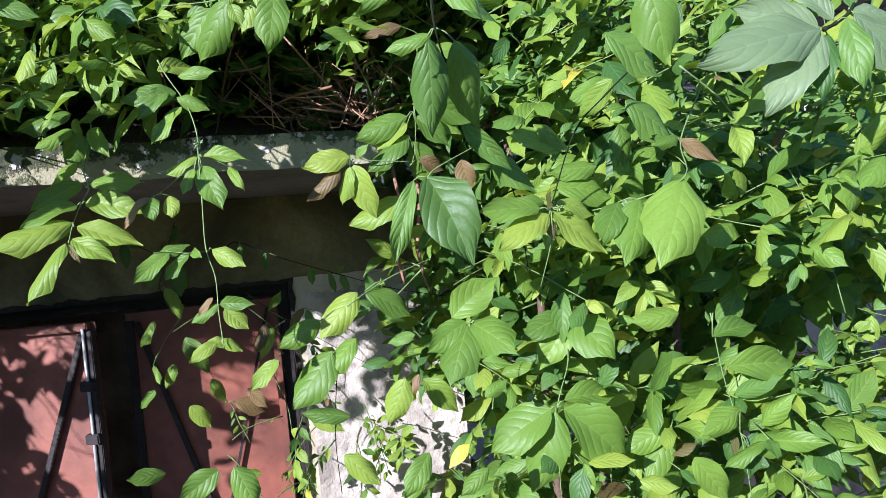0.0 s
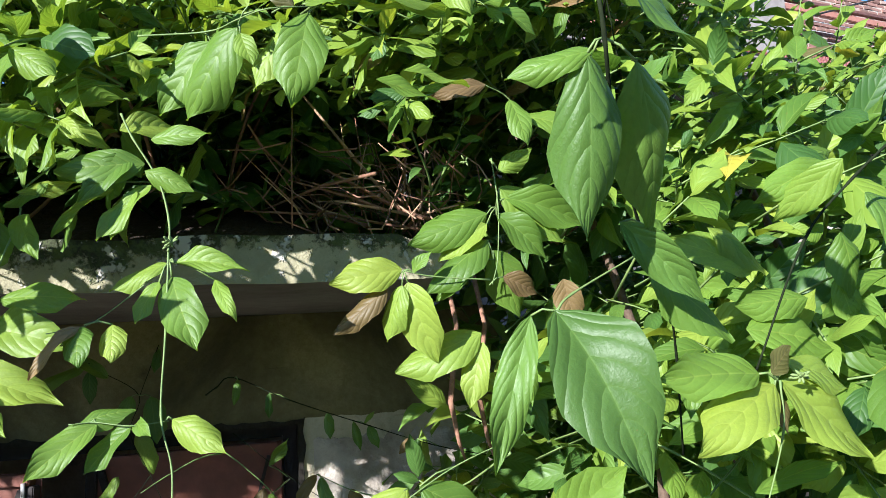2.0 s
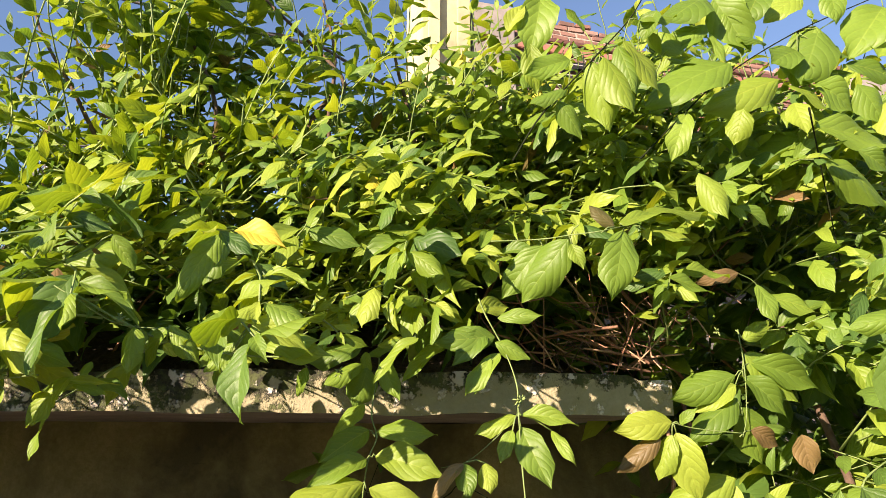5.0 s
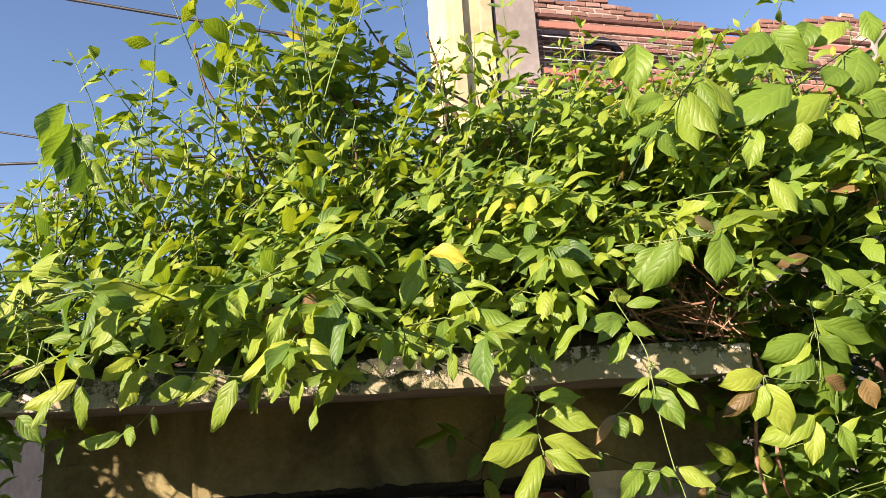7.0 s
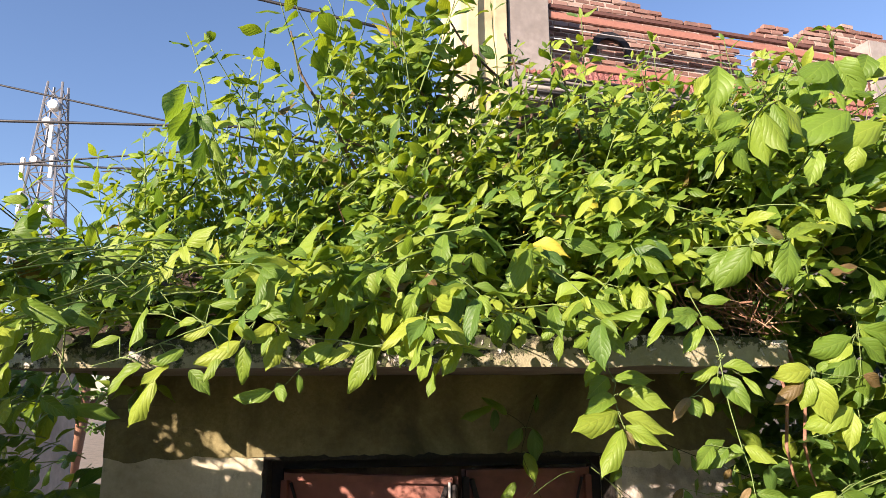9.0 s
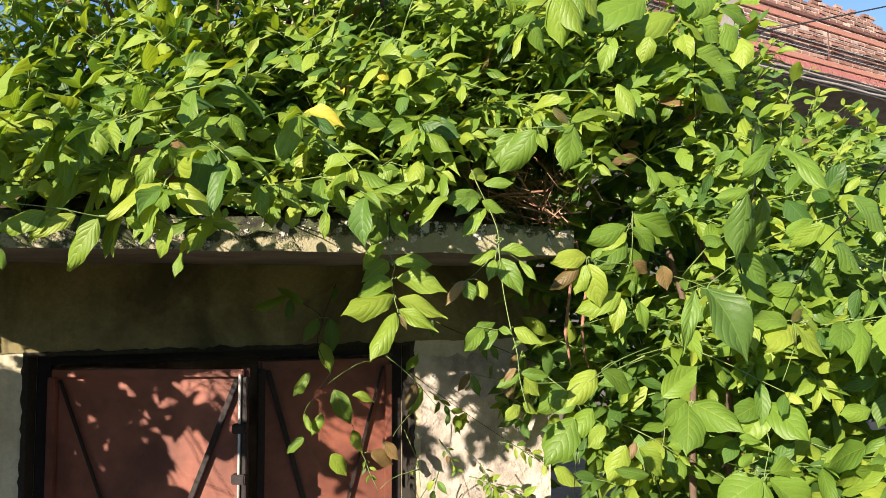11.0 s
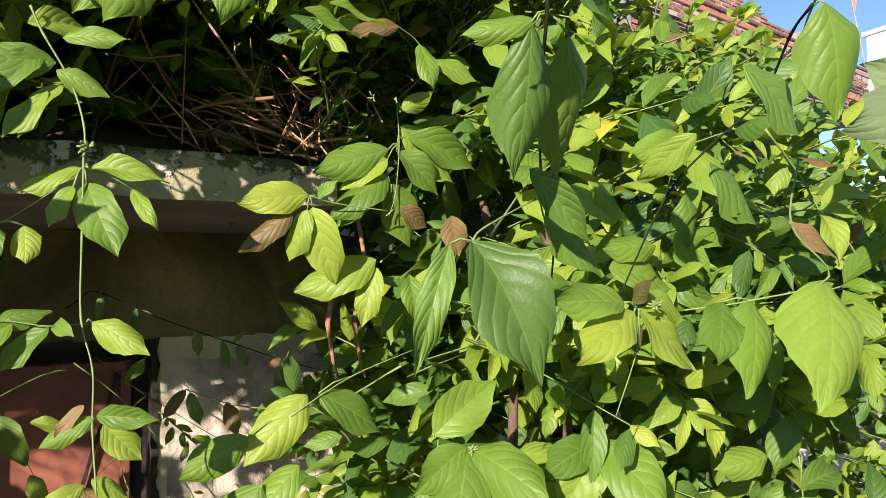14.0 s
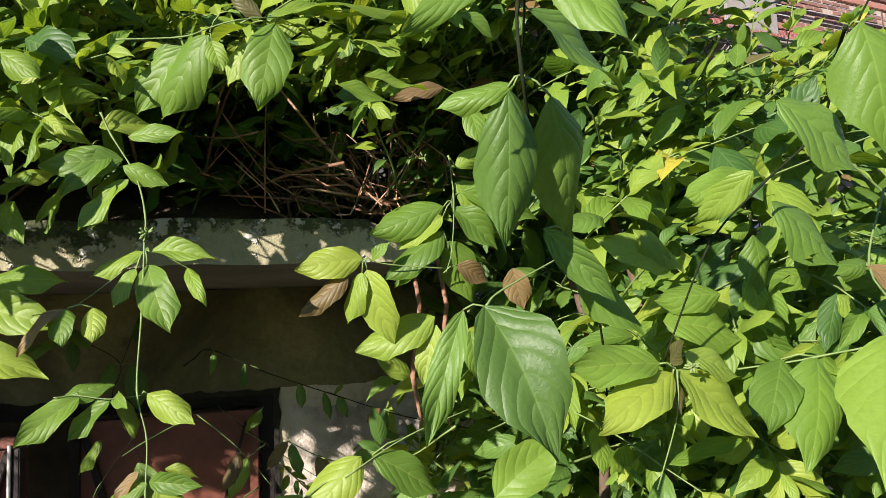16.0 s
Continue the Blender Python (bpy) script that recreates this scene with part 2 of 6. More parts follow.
STEM = plain_material("green_stem", (0.10, 0.17, 0.04), (0.20, 0.26, 0.08), 20.0, 0.6, 0.2)
BARK = plain_material("vine_bark", (0.07, 0.045, 0.03), (0.14, 0.09, 0.06), 12.0, 0.9, 0.5)
STEM_DARK = plain_material("dark_stem", (0.010, 0.015, 0.007), (0.022, 0.028, 0.012), 20.0, 0.95, 0.2)
STEM_DARK.node_tree.nodes["Principled BSDF"].inputs["Specular IOR Level"].default_value = 0.08
BUD = plain_material("pale_bud", (0.13, 0.19, 0.05), (0.22, 0.28, 0.09), 60.0, 0.7, 0.2)
MULCH = plain_material("dead_leaves", (0.03, 0.02, 0.014), (0.10, 0.06, 0.04), 14.0, 0.95, 0.8, depth=0.03)


# ---- mesh helpers ----
def mesh_object(name, verts, faces, material, parent=None, smooth=False):
    me = bpy.data.meshes.new(name)
    me.from_pydata([tuple(v) for v in verts], [], faces)
    if material:
        me.materials.append(material)
    if smooth:
        me.polygons.foreach_set("use_smooth", [True] * len(me.polygons))
    ob = new(name, me)
    ob.parent = parent
    return ob


def part(name, bm, material, parent=None, label="", smooth=False):
    me = bpy.data.meshes.new(name)
    bm.to_mesh(me)
    bm.free()
    me.materials.append(material)
    if smooth:
        me.polygons.foreach_set("use_smooth", [True] * len(me.polygons))
    ob = new(name, me)
    ob.parent = parent
    return tagged(ob, label)


def add_box(bm, lo, hi, bevel=0.0, m=None):
    made = bmesh.ops.create_cube(bm, size=1.0)["verts"]
    mid, size = [(a + b) / 2 for a, b in zip(lo, hi)], [b - a for a, b in zip(lo, hi)]
    for v in made:
        v.co = Vector([c + s * p for c, s, p in zip(mid, size, v.co)])
    if bevel:
        edges = list({e for v in made for e in v.link_edges})
        made = list({v for f in bmesh.ops.bevel(bm, geom=edges, offset=bevel, segments=2, affect="EDGES")["faces"] for v in f.verts} | {v for v in made if v.is_valid})
    if m is not None:
        bmesh.ops.transform(bm, matrix=m, verts=[v for v in made if v.is_valid])


def box(lo, hi, bevel=0.0, m=None):
    bm = bmesh.new()
    add_box(bm, lo, hi, bevel, m)
    return bm


def tube_data(points, radii, sides=6):
    """Vertices and faces of a tube along points."""
    pts = [Vector(p) for p in points]
    verts, faces = [], []
    for i, p in enumerate(pts):
        d = (pts[min(i + 1, len(pts) - 1)] - pts[max(i - 1, 0)]).normalized()
        a = d.cross((0.31, 0.17, 0.93)).normalized()
        b = d.cross(a)
        r = radii[i] if hasattr(radii, "__len__") else radii
        for k in range(sides):
            w = 2 * math.pi * k / sides
            verts.append(p + a * (r * math.cos(w)) + b * (r * math.sin(w)))
    for i in range(len(pts) - 1):
        for k in range(sides):
            j = (k + 1) % sides
            faces.append((i * sides + k, i * sides + j, (i + 1) * sides + j, (i + 1) * sides + k))
    faces += [tuple(range(sides))[::-1], tuple((len(pts) - 1) * sides + k for k in range(sides))]
    return verts, faces


def smooth_run(points, steps=5):
    """A Catmull-Rom line through the points."""
    pts = [Vector(p) for p in points]
    if len(pts) < 3:
        return pts
    pts = [pts[0] * 2 - pts[1]] + pts + [pts[-1] * 2 - pts[-2]]
    out = []
    for a, b, c, d in zip(pts, pts[1:], pts[2:], pts[3:]):
        for k in range(steps):
            t = k / steps
            out.append(0.5 * (2 * b + (c - a) * t + (2 * a - 5 * b + 4 * c - d) * t * t + (3 * b - a - 3 * c + d) * t ** 3))
    return out + [pts[-2]]


def tube(name, points, radii, material, parent=None, sides=6):
    return mesh_object(name, *tube_data(points, radii, sides), material, parent, smooth=True)


def tubes(name, runs, material, parent=None, sides=4):
    """Many thin tubes in one mesh: runs of (points, radii)."""
    verts, faces = [], []
    for points, radii in runs:
        v, f = tube_data(points, radii, sides)
        faces += [tuple(i + len(verts) for i in one) for one in f]
        verts += v
    return mesh_object(name, verts, faces, material, parent, smooth=True)


def empty(name, at=(0, 0, 0), **tags):
    ob = new(name)
    ob.location = at
    return tagged(ob, **tags)


# ---- leaves ----
def leaf_shape(rng, rows, cols, ratio=0.5, fold=0.15, bend=0.2, curl=0.2, wave=0.02, twist=0.0):
    """Vertices, faces and uv of a leaf 1 long: base at the origin, tip along y, upper side to +z."""
    verts, uv, faces = [], [], []
    phase, lean = rng.uniform(0, 6), rng.uniform(-0.06, 0.06)
    for i in range(rows + 1):
        v = i / rows
        half = ratio * 0.5 * math.sin(math.pi * v ** 0.90) ** 0.68 if 0 < v < 1 else 0.0
        tip = max(0.0, (v - 0.72) / 0.28)
        half = max(half * (1 - 0.62 * tip ** 0.9), 0.006 if v < 0.5 else 0.002)
        edges = (1 + 0.045 * math.sin(12 * v + phase) + 0.02 * math.sin(31 * v + phase), 1 + 0.045 * math.sin(10 * v + 2 * phase) + 0.02 * math.sin(29 * v))
        for k in range(cols + 1):
            u = 2 * k / cols - 1
            w = u * edges[0 if u < 0 else 1]
            z = (math.sqrt(w * w + 0.015) - 0.122) * half * fold - curl * half * w * w
            z += wave * math.sin(8 * v + phase + (2.2 if u > 0 else 0)) * w * w * min(1, 4 * v) - bend * v * v + 0.35 * bend * v
            a = twist * v
            x = w * half
            verts.append((x * math.cos(a) + lean * v * v, v * (1 - 0.12 * bend * v), z + x * math.sin(a)))
            uv.append((k / cols, v))
    for i in range(rows):
        for k in range(cols):
            a = i * (cols + 1) + k
            faces.append((a, a + 1, a + cols + 2, a + cols + 1))
    return np.array(verts), faces, uv


LEAF_RNG = random.Random(5)
NEAR_RATIOS = (0.52, 0.48, 0.55, 0.46, 0.58, 0.50)
NEAR_SHAPES = [leaf_shape(LEAF_RNG, 16, 8, r, *more) for r, more in zip(NEAR_RATIOS, (
    (0.28, 0.24, 0.35, 0.050, 0.15), (0.48, 0.36, 0.15, 0.055, -0.30), (0.15, 0.16, 0.50, 0.045, 0.05), (0.62, 0.44, 0.10, 0.050, 0.35),
    (0.22, 0.30, 0.55, 0.060, -0.20), (0.40, 0.12, 0.25, 0.055, 0.25)))]
FAR_SHAPES = [leaf_shape(LEAF_RNG, 7, 4, *more) for more in (
    (0.50, 0.25, 0.24, 0.30, 0.030, 0.15), (0.46, 0.45, 0.40, 0.10, 0.035, -0.35), (0.54, 0.10, 0.12, 0.40, 0.040, 0.25), (0.44, 0.60, 0.50, 0.10, 0.030, 0.40),
    (0.57, 0.20, 0.30, 0.45, 0.045, -0.20), (0.48, 0.35, 0.08, 0.15, 0.030, 0.10), (0.52, 0.30, 0.55, 0.30, 0.040, -0.10))]


def leaf_mesh(name, shape, material):
    verts, faces, uv = shape
    me = bpy.data.meshes.new(name)
    me.from_pydata([tuple(v) for v in verts], [], faces)
    layer = me.uv_layers.new(name="UVMap")
    for loop in me.loops:
        layer.data[loop.index].uv = uv[loop.vertex_index]
    me.polygons.foreach_set("use_smooth", [True] * len(me.polygons))
    me.materials.append(material)
    return me


LEAF_MESHES = {}
for mat in (LEAF, LEAF_DEEP, LEAF_BROAD, LEAF_GLOSSY, LEAF_YOUNG, LEAF_BROWN, LEAF_PALE, LEAF_YELLOW):
    LEAF_MESHES[mat.name] = [leaf_mesh("leaf", s, mat) for s in NEAR_SHAPES]


def leaf_matrix(base, way, facing, length, widen=1.0):
    """The pose of a leaf from its base along way, its upper side turned to facing as far as it can be."""
    y = Vector(way).normalized()
    x = y.cross(Vector(facing))
    x = x.normalized() if x.length > 1e-4 else Vector((1, 0, 0))
    z = x.cross(y)
    m = Matrix((x * length * widen, y * length, z * length)).transposed().to_4x4()
    m.translation = base
    return m


def joined_leaves(name, leaves, material, parent):
    """One mesh of many leaves: (matrix, shape number)."""
    all_v, all_f, all_uv, count = [], [], [], 0
    for m, k in leaves:
        verts, faces, uv = FAR_SHAPES[k % len(FAR_SHAPES)]
        a = np.array(m)
        all_v.append(verts @ a[:3, :3].T + a[:3, 3])
        all_f.append(np.array(faces) + count)
        all_uv.append(np.array(uv)[np.array(faces).ravel()])
        count += len(verts)
    v, f, uv = np.concatenate(all_v), np.concatenate(all_f), np.concatenate(all_uv)
    me = bpy.data.meshes.new(name)
    me.vertices.add(len(v))
    me.vertices.foreach_set("co", v.astype(np.float32).ravel())
    me.loops.add(f.size)
    me.loops.foreach_set("vertex_index", f.astype(np.int32).ravel())
    me.polygons.add(len(f))
    me.polygons.foreach_set("loop_start", np.arange(0, f.size, 4, dtype=np.int32))
    me.polygons.foreach_set("loop_total", np.full(len(f), 4, np.int32))
    me.polygons.foreach_set("use_smooth", np.ones(len(f), bool))
    me.update(calc_edges=True)
    layer = me.uv_layers.new(name="UVMap")
    layer.data.foreach_set("uv", uv.astype(np.float32).ravel())
    me.materials.append(material)
    ob = new(name, me)
    ob.parent = parent
    return tagged(ob, kind="stuff")


def sprig(rng, base, way, length, pairs, leaf_len, sag=0.25, facing=(-0.35, -0.75, 0.65), drop=(-0.5, 0.0), loose=0.6):
    """A twig with opposite leaves: its points, and (matrix, shape) of each leaf."""
    base, d = Vector(base), Vector(way).normalized()
    pts, leaves = [base.copy()], []
    p = base.copy()
    steps = pairs + 1
    for i in range(steps):
        d = (d + Vector((rng.uniform(-0.15, 0.15), rng.uniform(-0.15, 0.15), rng.uniform(-0.12, 0.12) - sag / steps))).normalized()
        p = p + d * (length / steps)
        pts.append(p.copy())
        a = d.cross((0, 0, 1))
        a = a.normalized() if a.length > 0.05 else Vector((1, 0, 0))
        b = d.cross(a)
        if i % 2:
            a = (a * 0.55 + b * 0.8).normalized()
        size = leaf_len * (0.65 + 0.5 * math.sin(math.pi * (i + 0.7) / (steps + 0.6))) * rng.uniform(0.8, 1.15)
        for s in (-1, 1):
            if rng.random() < 0.08:
                continue
            w = a * s * rng.uniform(0.7, 1.1) + d * rng.uniform(0.3, 0.8) + Vector((0, 0, rng.uniform(*drop)))
            face = Vector(facing) + Vector((rng.uniform(-loose, loose), rng.uniform(-loose, loose), rng.uniform(-0.5 * loose, loose)))
            leaves.append((leaf_matrix(p + w.normalized() * 0.008, w, face, size * 1.06, rng.uniform(0.62, 1.0)), rng.randrange(6)))
    tip = d + Vector((rng.uniform(-0.3, 0.3), rng.uniform(-0.3, 0.3), -0.2))
    leaves.append((leaf_matrix(p, tip, facing, leaf_len * 0.6, 0.8), rng.randrange(6)))
    return pts, leaves


# ---- ground ----
SLAB_FRONT, SLAB_BOTTOM, SLAB_TOP, SLAB_LEFT, SLAB_RIGHT = 1.84, 2.242, 2.335, -2.47, -0.14
WALL_Y, WALL_LEFT, WALL_RIGHT, DOOR_LEFT, DOOR_RIGHT, DOOR_TOP = 2.70, -2.46, 0.22, -1.832, -0.432, 1.908


def ground():
    bm = bmesh.new()
    bmesh.ops.create_grid(bm, x_segments=60, y_segments=60, size=400)
    for v in bm.verts:
        if abs(v.co.x) < 60 and abs(v.co.y) < 60:
            v.co.z = 0.02 * noise.noise(v.co * 0.3)
    tagged(part("ground", bm, EARTH), "bare dry earth around the shed", "ground", kind="structure")


def shed():
    th = 0.22
    back_y = WALL_Y + 1.6
    bm = bmesh.new()
    add_box(bm, (WALL_LEFT, WALL_Y, 0), (DOOR_LEFT, WALL_Y + th, SLAB_BOTTOM))
    add_box(bm, (DOOR_RIGHT, WALL_Y, 0), (WALL_RIGHT, WALL_Y + th, SLAB_BOTTOM))
    add_box(bm, (DOOR_LEFT, WALL_Y, DOOR_TOP), (DOOR_RIGHT, WALL_Y + th, SLAB_BOTTOM))
    tagged(part("wall_front", bm, PLASTER), "stained pale limewashed shed wall with a doorway", "wall", kind="structure")
    tagged(part("wall_left", box((WALL_LEFT, WALL_Y + th, 0), (WALL_LEFT + th, back_y, SLAB_BOTTOM)), PLASTER), "limewashed side wall of the shed", "wall", kind="structure")
    tagged(part("wall_right", box((WALL_RIGHT - th, WALL_Y + th, 0), (WALL_RIGHT, back_y, SLAB_BOTTOM)), PLASTER), "limewashed side wall of the shed", "wall", kind="structure")
    tagged(part("wall_back", box((WALL_LEFT, back_y, 0), (WALL_RIGHT, back_y + th, SLAB_BOTTOM)), PLASTER), "limewashed back wall of the shed", "wall", kind="structure")
    # lintel band: olive stain with the slab's shade put into its colour
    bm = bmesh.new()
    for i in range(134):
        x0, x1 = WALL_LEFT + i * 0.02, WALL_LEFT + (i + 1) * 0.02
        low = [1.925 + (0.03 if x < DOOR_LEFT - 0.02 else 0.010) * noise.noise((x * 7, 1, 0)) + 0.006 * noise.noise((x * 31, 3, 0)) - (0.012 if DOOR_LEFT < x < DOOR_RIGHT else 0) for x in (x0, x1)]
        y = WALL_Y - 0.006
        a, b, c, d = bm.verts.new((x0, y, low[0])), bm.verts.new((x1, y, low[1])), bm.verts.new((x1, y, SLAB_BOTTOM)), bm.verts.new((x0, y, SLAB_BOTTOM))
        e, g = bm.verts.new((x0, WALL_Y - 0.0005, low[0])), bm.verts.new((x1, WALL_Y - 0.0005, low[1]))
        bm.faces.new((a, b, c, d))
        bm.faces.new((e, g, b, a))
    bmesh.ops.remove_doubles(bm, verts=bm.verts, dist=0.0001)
    tagged(part("trim_lintel", bm, PLASTER_OLIVE), "olive-stained plastered lintel band over the door, darkened for slab shade", "lintel", kind="structure")
    bm = bmesh.new()
    x0, x1, y = DOOR_RIGHT + 0.045, WALL_RIGHT, WALL_Y - 0.004
    tops = [(x0 + (x1 - x0) * i / 40, 1.86 + 0.03 * noise.noise((i * 0.4, 7, 0)) + 0.012 * noise.noise((i * 1.7, 2, 0))) for i in range(41)]
    rows = [(bm.verts.new((x, y, 0)), bm.verts.new((x, y, z)), bm.verts.new((x, WALL_Y - 0.0005, z))) for x, z in tops]
    for p, q in zip(rows, rows[1:]):
        bm.faces.new((p[0], q[0], q[1], p[1]))
        bm.faces.new((p[1], q[1], q[2], p[2]))
    tagged(part("trim_whitewash", bm, WHITEWASH), "flaking pinkish-white whitewash beside the doorway", "whitewash", kind="structure")
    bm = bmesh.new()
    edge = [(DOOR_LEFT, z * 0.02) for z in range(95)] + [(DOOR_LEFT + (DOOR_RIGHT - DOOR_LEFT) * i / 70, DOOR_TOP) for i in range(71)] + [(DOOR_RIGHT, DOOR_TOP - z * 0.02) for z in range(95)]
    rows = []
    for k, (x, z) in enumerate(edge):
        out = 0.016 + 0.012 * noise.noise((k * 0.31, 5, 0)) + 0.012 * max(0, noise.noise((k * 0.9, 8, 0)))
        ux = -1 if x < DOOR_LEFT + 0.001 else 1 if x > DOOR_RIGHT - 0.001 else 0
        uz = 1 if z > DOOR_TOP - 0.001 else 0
        # the fourth point carries a dark strip into the reveal as its shade
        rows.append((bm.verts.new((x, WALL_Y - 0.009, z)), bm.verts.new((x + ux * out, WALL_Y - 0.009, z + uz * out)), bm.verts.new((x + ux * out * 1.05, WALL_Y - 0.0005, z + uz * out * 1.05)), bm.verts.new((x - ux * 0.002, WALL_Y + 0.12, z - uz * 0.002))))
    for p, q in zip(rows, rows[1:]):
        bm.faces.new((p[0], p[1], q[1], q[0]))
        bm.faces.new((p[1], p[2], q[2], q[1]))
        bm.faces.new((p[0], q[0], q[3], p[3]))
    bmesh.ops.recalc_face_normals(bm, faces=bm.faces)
    tagged(part("trim_doorway", bm, DOORWAY_DARK), "dark broken plaster edge round the doorway, reveal darkened for shade", "door surround", kind="structure")
    bm = bmesh.new()
    add_box(bm, (SLAB_LEFT, SLAB_FRONT, SLAB_BOTTOM), (SLAB_RIGHT, back_y + 0.3, SLAB_TOP))
    bmesh.ops.subdivide_edges(bm, edges=[e for e in bm.edges if abs(e.verts[0].co.x - e.verts[1].co.x) > 1], cuts=90)
    for v in bm.verts:
        if v.co.y < SLAB_FRONT + 0.01:
            v.co.z += 0.006 * noise.noise((v.co.x * 6, v.co.z * 3, 0)) - (0.012 if v.co.z > 2.3 else 0) * (noise.noise((v.co.x * 2.3, 4, 0)) > 0.15)
            v.co.y += 0.006 * noise.noise((v.co.x * 5, v.co.z * 9, 2))
    # downward faces take the darker grey: their shade is in the colour
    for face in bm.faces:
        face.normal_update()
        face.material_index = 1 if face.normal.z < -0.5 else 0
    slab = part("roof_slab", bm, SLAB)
    slab.data.materials.append(SHADE_GREY)
    tagged(slab, "mossy weathered concrete roof slab jutting over the door", "roof slab", kind="structure")


def held(ob, thing):
    """Parent ob, built in world coordinates, to a thing that stands elsewhere."""
    ob.parent = thing
    ob.matrix_parent_inverse = thing.matrix_basis.inverted()
    return ob


def bar(a, b, half, bm=None):
    """A square bar from a to b."""
    bm = bm or bmesh.new()
    a, b = Vector(a), Vector(b)
    turn = (b - a).to_track_quat("Y", "Z").to_matrix().to_4x4()
    add_box(bm, (-half, 0, -half), (half, (b - a).length, half), half * 0.2, Matrix.Translation(a) @ turn)
    return bm


def door_leaf(door, hinge_x, width, side, turn):
    """One steel leaf, built flat from its hinge and swung out by turn degrees."""
    top, bottom = DOOR_TOP - 0.055, 0.06
    m = Matrix.Translation((hinge_x, WALL_Y + 0.13, 0)) @ Matrix.Rotation(radians(turn), 4, "Z")
    x = lambda u: side * u
    bm = bmesh.new()
    bmesh.ops.create_grid(bm, x_segments=14, y_segments=30, size=0.5)
    for v in bm.verts:
        u, w = (v.co.x + 0.5) * width, bottom + (v.co.y + 0.5) * (top - bottom)
        v.co = Vector((x(u), 0.004 * noise.noise((u * 4, w * 3, side)), w))
    bmesh.ops.solidify(bm, geom=bm.faces[:], thickness=0.003)
    bmesh.ops.transform(bm, matrix=m, verts=bm.verts)
    leaf = held(part("door_leaf", bm, RUST, None, "rust-red painted steel sheet"), door)
    for a, b, name, half in (((0.015, top - 0.015), (width - 0.015, top - 0.015), "rail", 0.014), ((0.015, bottom), (0.015, top - 0.03), "stile", 0.014),
                             ((width - 0.015, bottom), (width - 0.015, top - 0.03), "stile", 0.014), ((0.04, top - 0.04), (width * 0.5, 0.95), "brace", 0.005),
                             ((width - 0.04, top - 0.04), (width * 0.5, 0.95), "brace", 0.010), ((0.03, 0.93), (width - 0.03, 0.93), "rail", 0.012)):
        bm = bar((x(a[0]), -0.018, a[1]), (x(b[0]), -0.018, b[1]), half)
        bmesh.ops.transform(bm, matrix=m, verts=bm.verts)
        dark = name == "brace" or a[0] > 0.5 * width and name == "stile"
        held(part(name, bm, DARK_STEEL if dark else RUST, None, "black steel bar" if dark else ""), leaf)
    return m, top, leaf


def shed_door():
    door = empty("metal_door", (DOOR_LEFT, WALL_Y + 0.08, 0), label="rust-red double steel door with diagonal braces, one leaf ajar", category="door")
    y = WALL_Y + 0.145
    # jambs and head are near-black: the recess's shade is in their colour
    for lo, hi, name in (((DOOR_LEFT, 0), (DOOR_LEFT + 0.045, DOOR_TOP), "jamb"), ((DOOR_RIGHT - 0.045, 0), (DOOR_RIGHT, DOOR_TOP), "jamb"),
                         ((DOOR_LEFT + 0.045, DOOR_TOP - 0.045), (DOOR_RIGHT - 0.045, DOOR_TOP), "head")):
        held(part(name, box((lo[0], y - 0.015, lo[1]), (hi[0], y + 0.04, hi[1]), 0.004), DARK_STEEL), door)
    m, top, leaf = door_leaf(door, DOOR_LEFT + 0.05, 0.74, 1, -20.0)
    door_leaf(door, DOOR_RIGHT - 0.05, 0.56, -1, 1.0)
    verts, faces = tube_data([m @ Vector((0.715, -0.038, z)) for z in (1.22, 1.5, top - 0.02)], 0.0055, 8)
    held(mesh_object("pull_rod", verts, faces, ROD, smooth=True), leaf)
    for z in (1.62, 1.44):
        bm = box((0.69, -0.05, z), (0.74, -0.02, z + 0.035), 0.004, m)
        held(part("bolt_keeper", bm, DARK_STEEL, None), leaf)


def outer_wall():
    """Unseen wall added behind the camera: closes the place and blocks sky light."""
    bm = box((-14, -5.3, 0), (12, -5.0, 2.6), 0.02)
    tagged(part("wall_boundary", bm, PLASTER_OLIVE), "unseen plastered wall added behind the camera to block sky light", "wall", kind="structure")


ground()
shed()
outer_wall()
shed_door()

# ---- foliage ----
def roof_top(x):
    """Height of the bush's outline over the roof."""
    return float(np.interp(x, (-2.55, -2.29, -2.07, -1.8, -1.5, -0.96, -0.67, 0.0, 0.4, 0.7, 1.1, 1.4, 1.6, 2.0, 2.6),
                           (2.35, 2.60, 2.76, 2.90, 3.02, 3.05, 3.03, 3.04, 2.96, 2.80, 2.62, 2.46, 2.36, 2.28, 2.2)))


def bush_face(x):
    """How far forward the bush on the roof comes."""
    return float(np.interp(x, (-2.4, -2.05, -1.75, -1.5, -1.2, -0.95, -0.7, -0.3, 0.0, 0.3, 0.8, 2.0), (1.85, 1.72, 1.50, 1.36, 1.42, 1.44, 1.52, 1.46, 1.34, 1.28, 1.36, 1.55)))


def sun_falls(p, y):
    """Where the sun's ray through p meets an upright plane."""
    return p - TO_SUN * ((p.y - y) / TO_SUN.y)


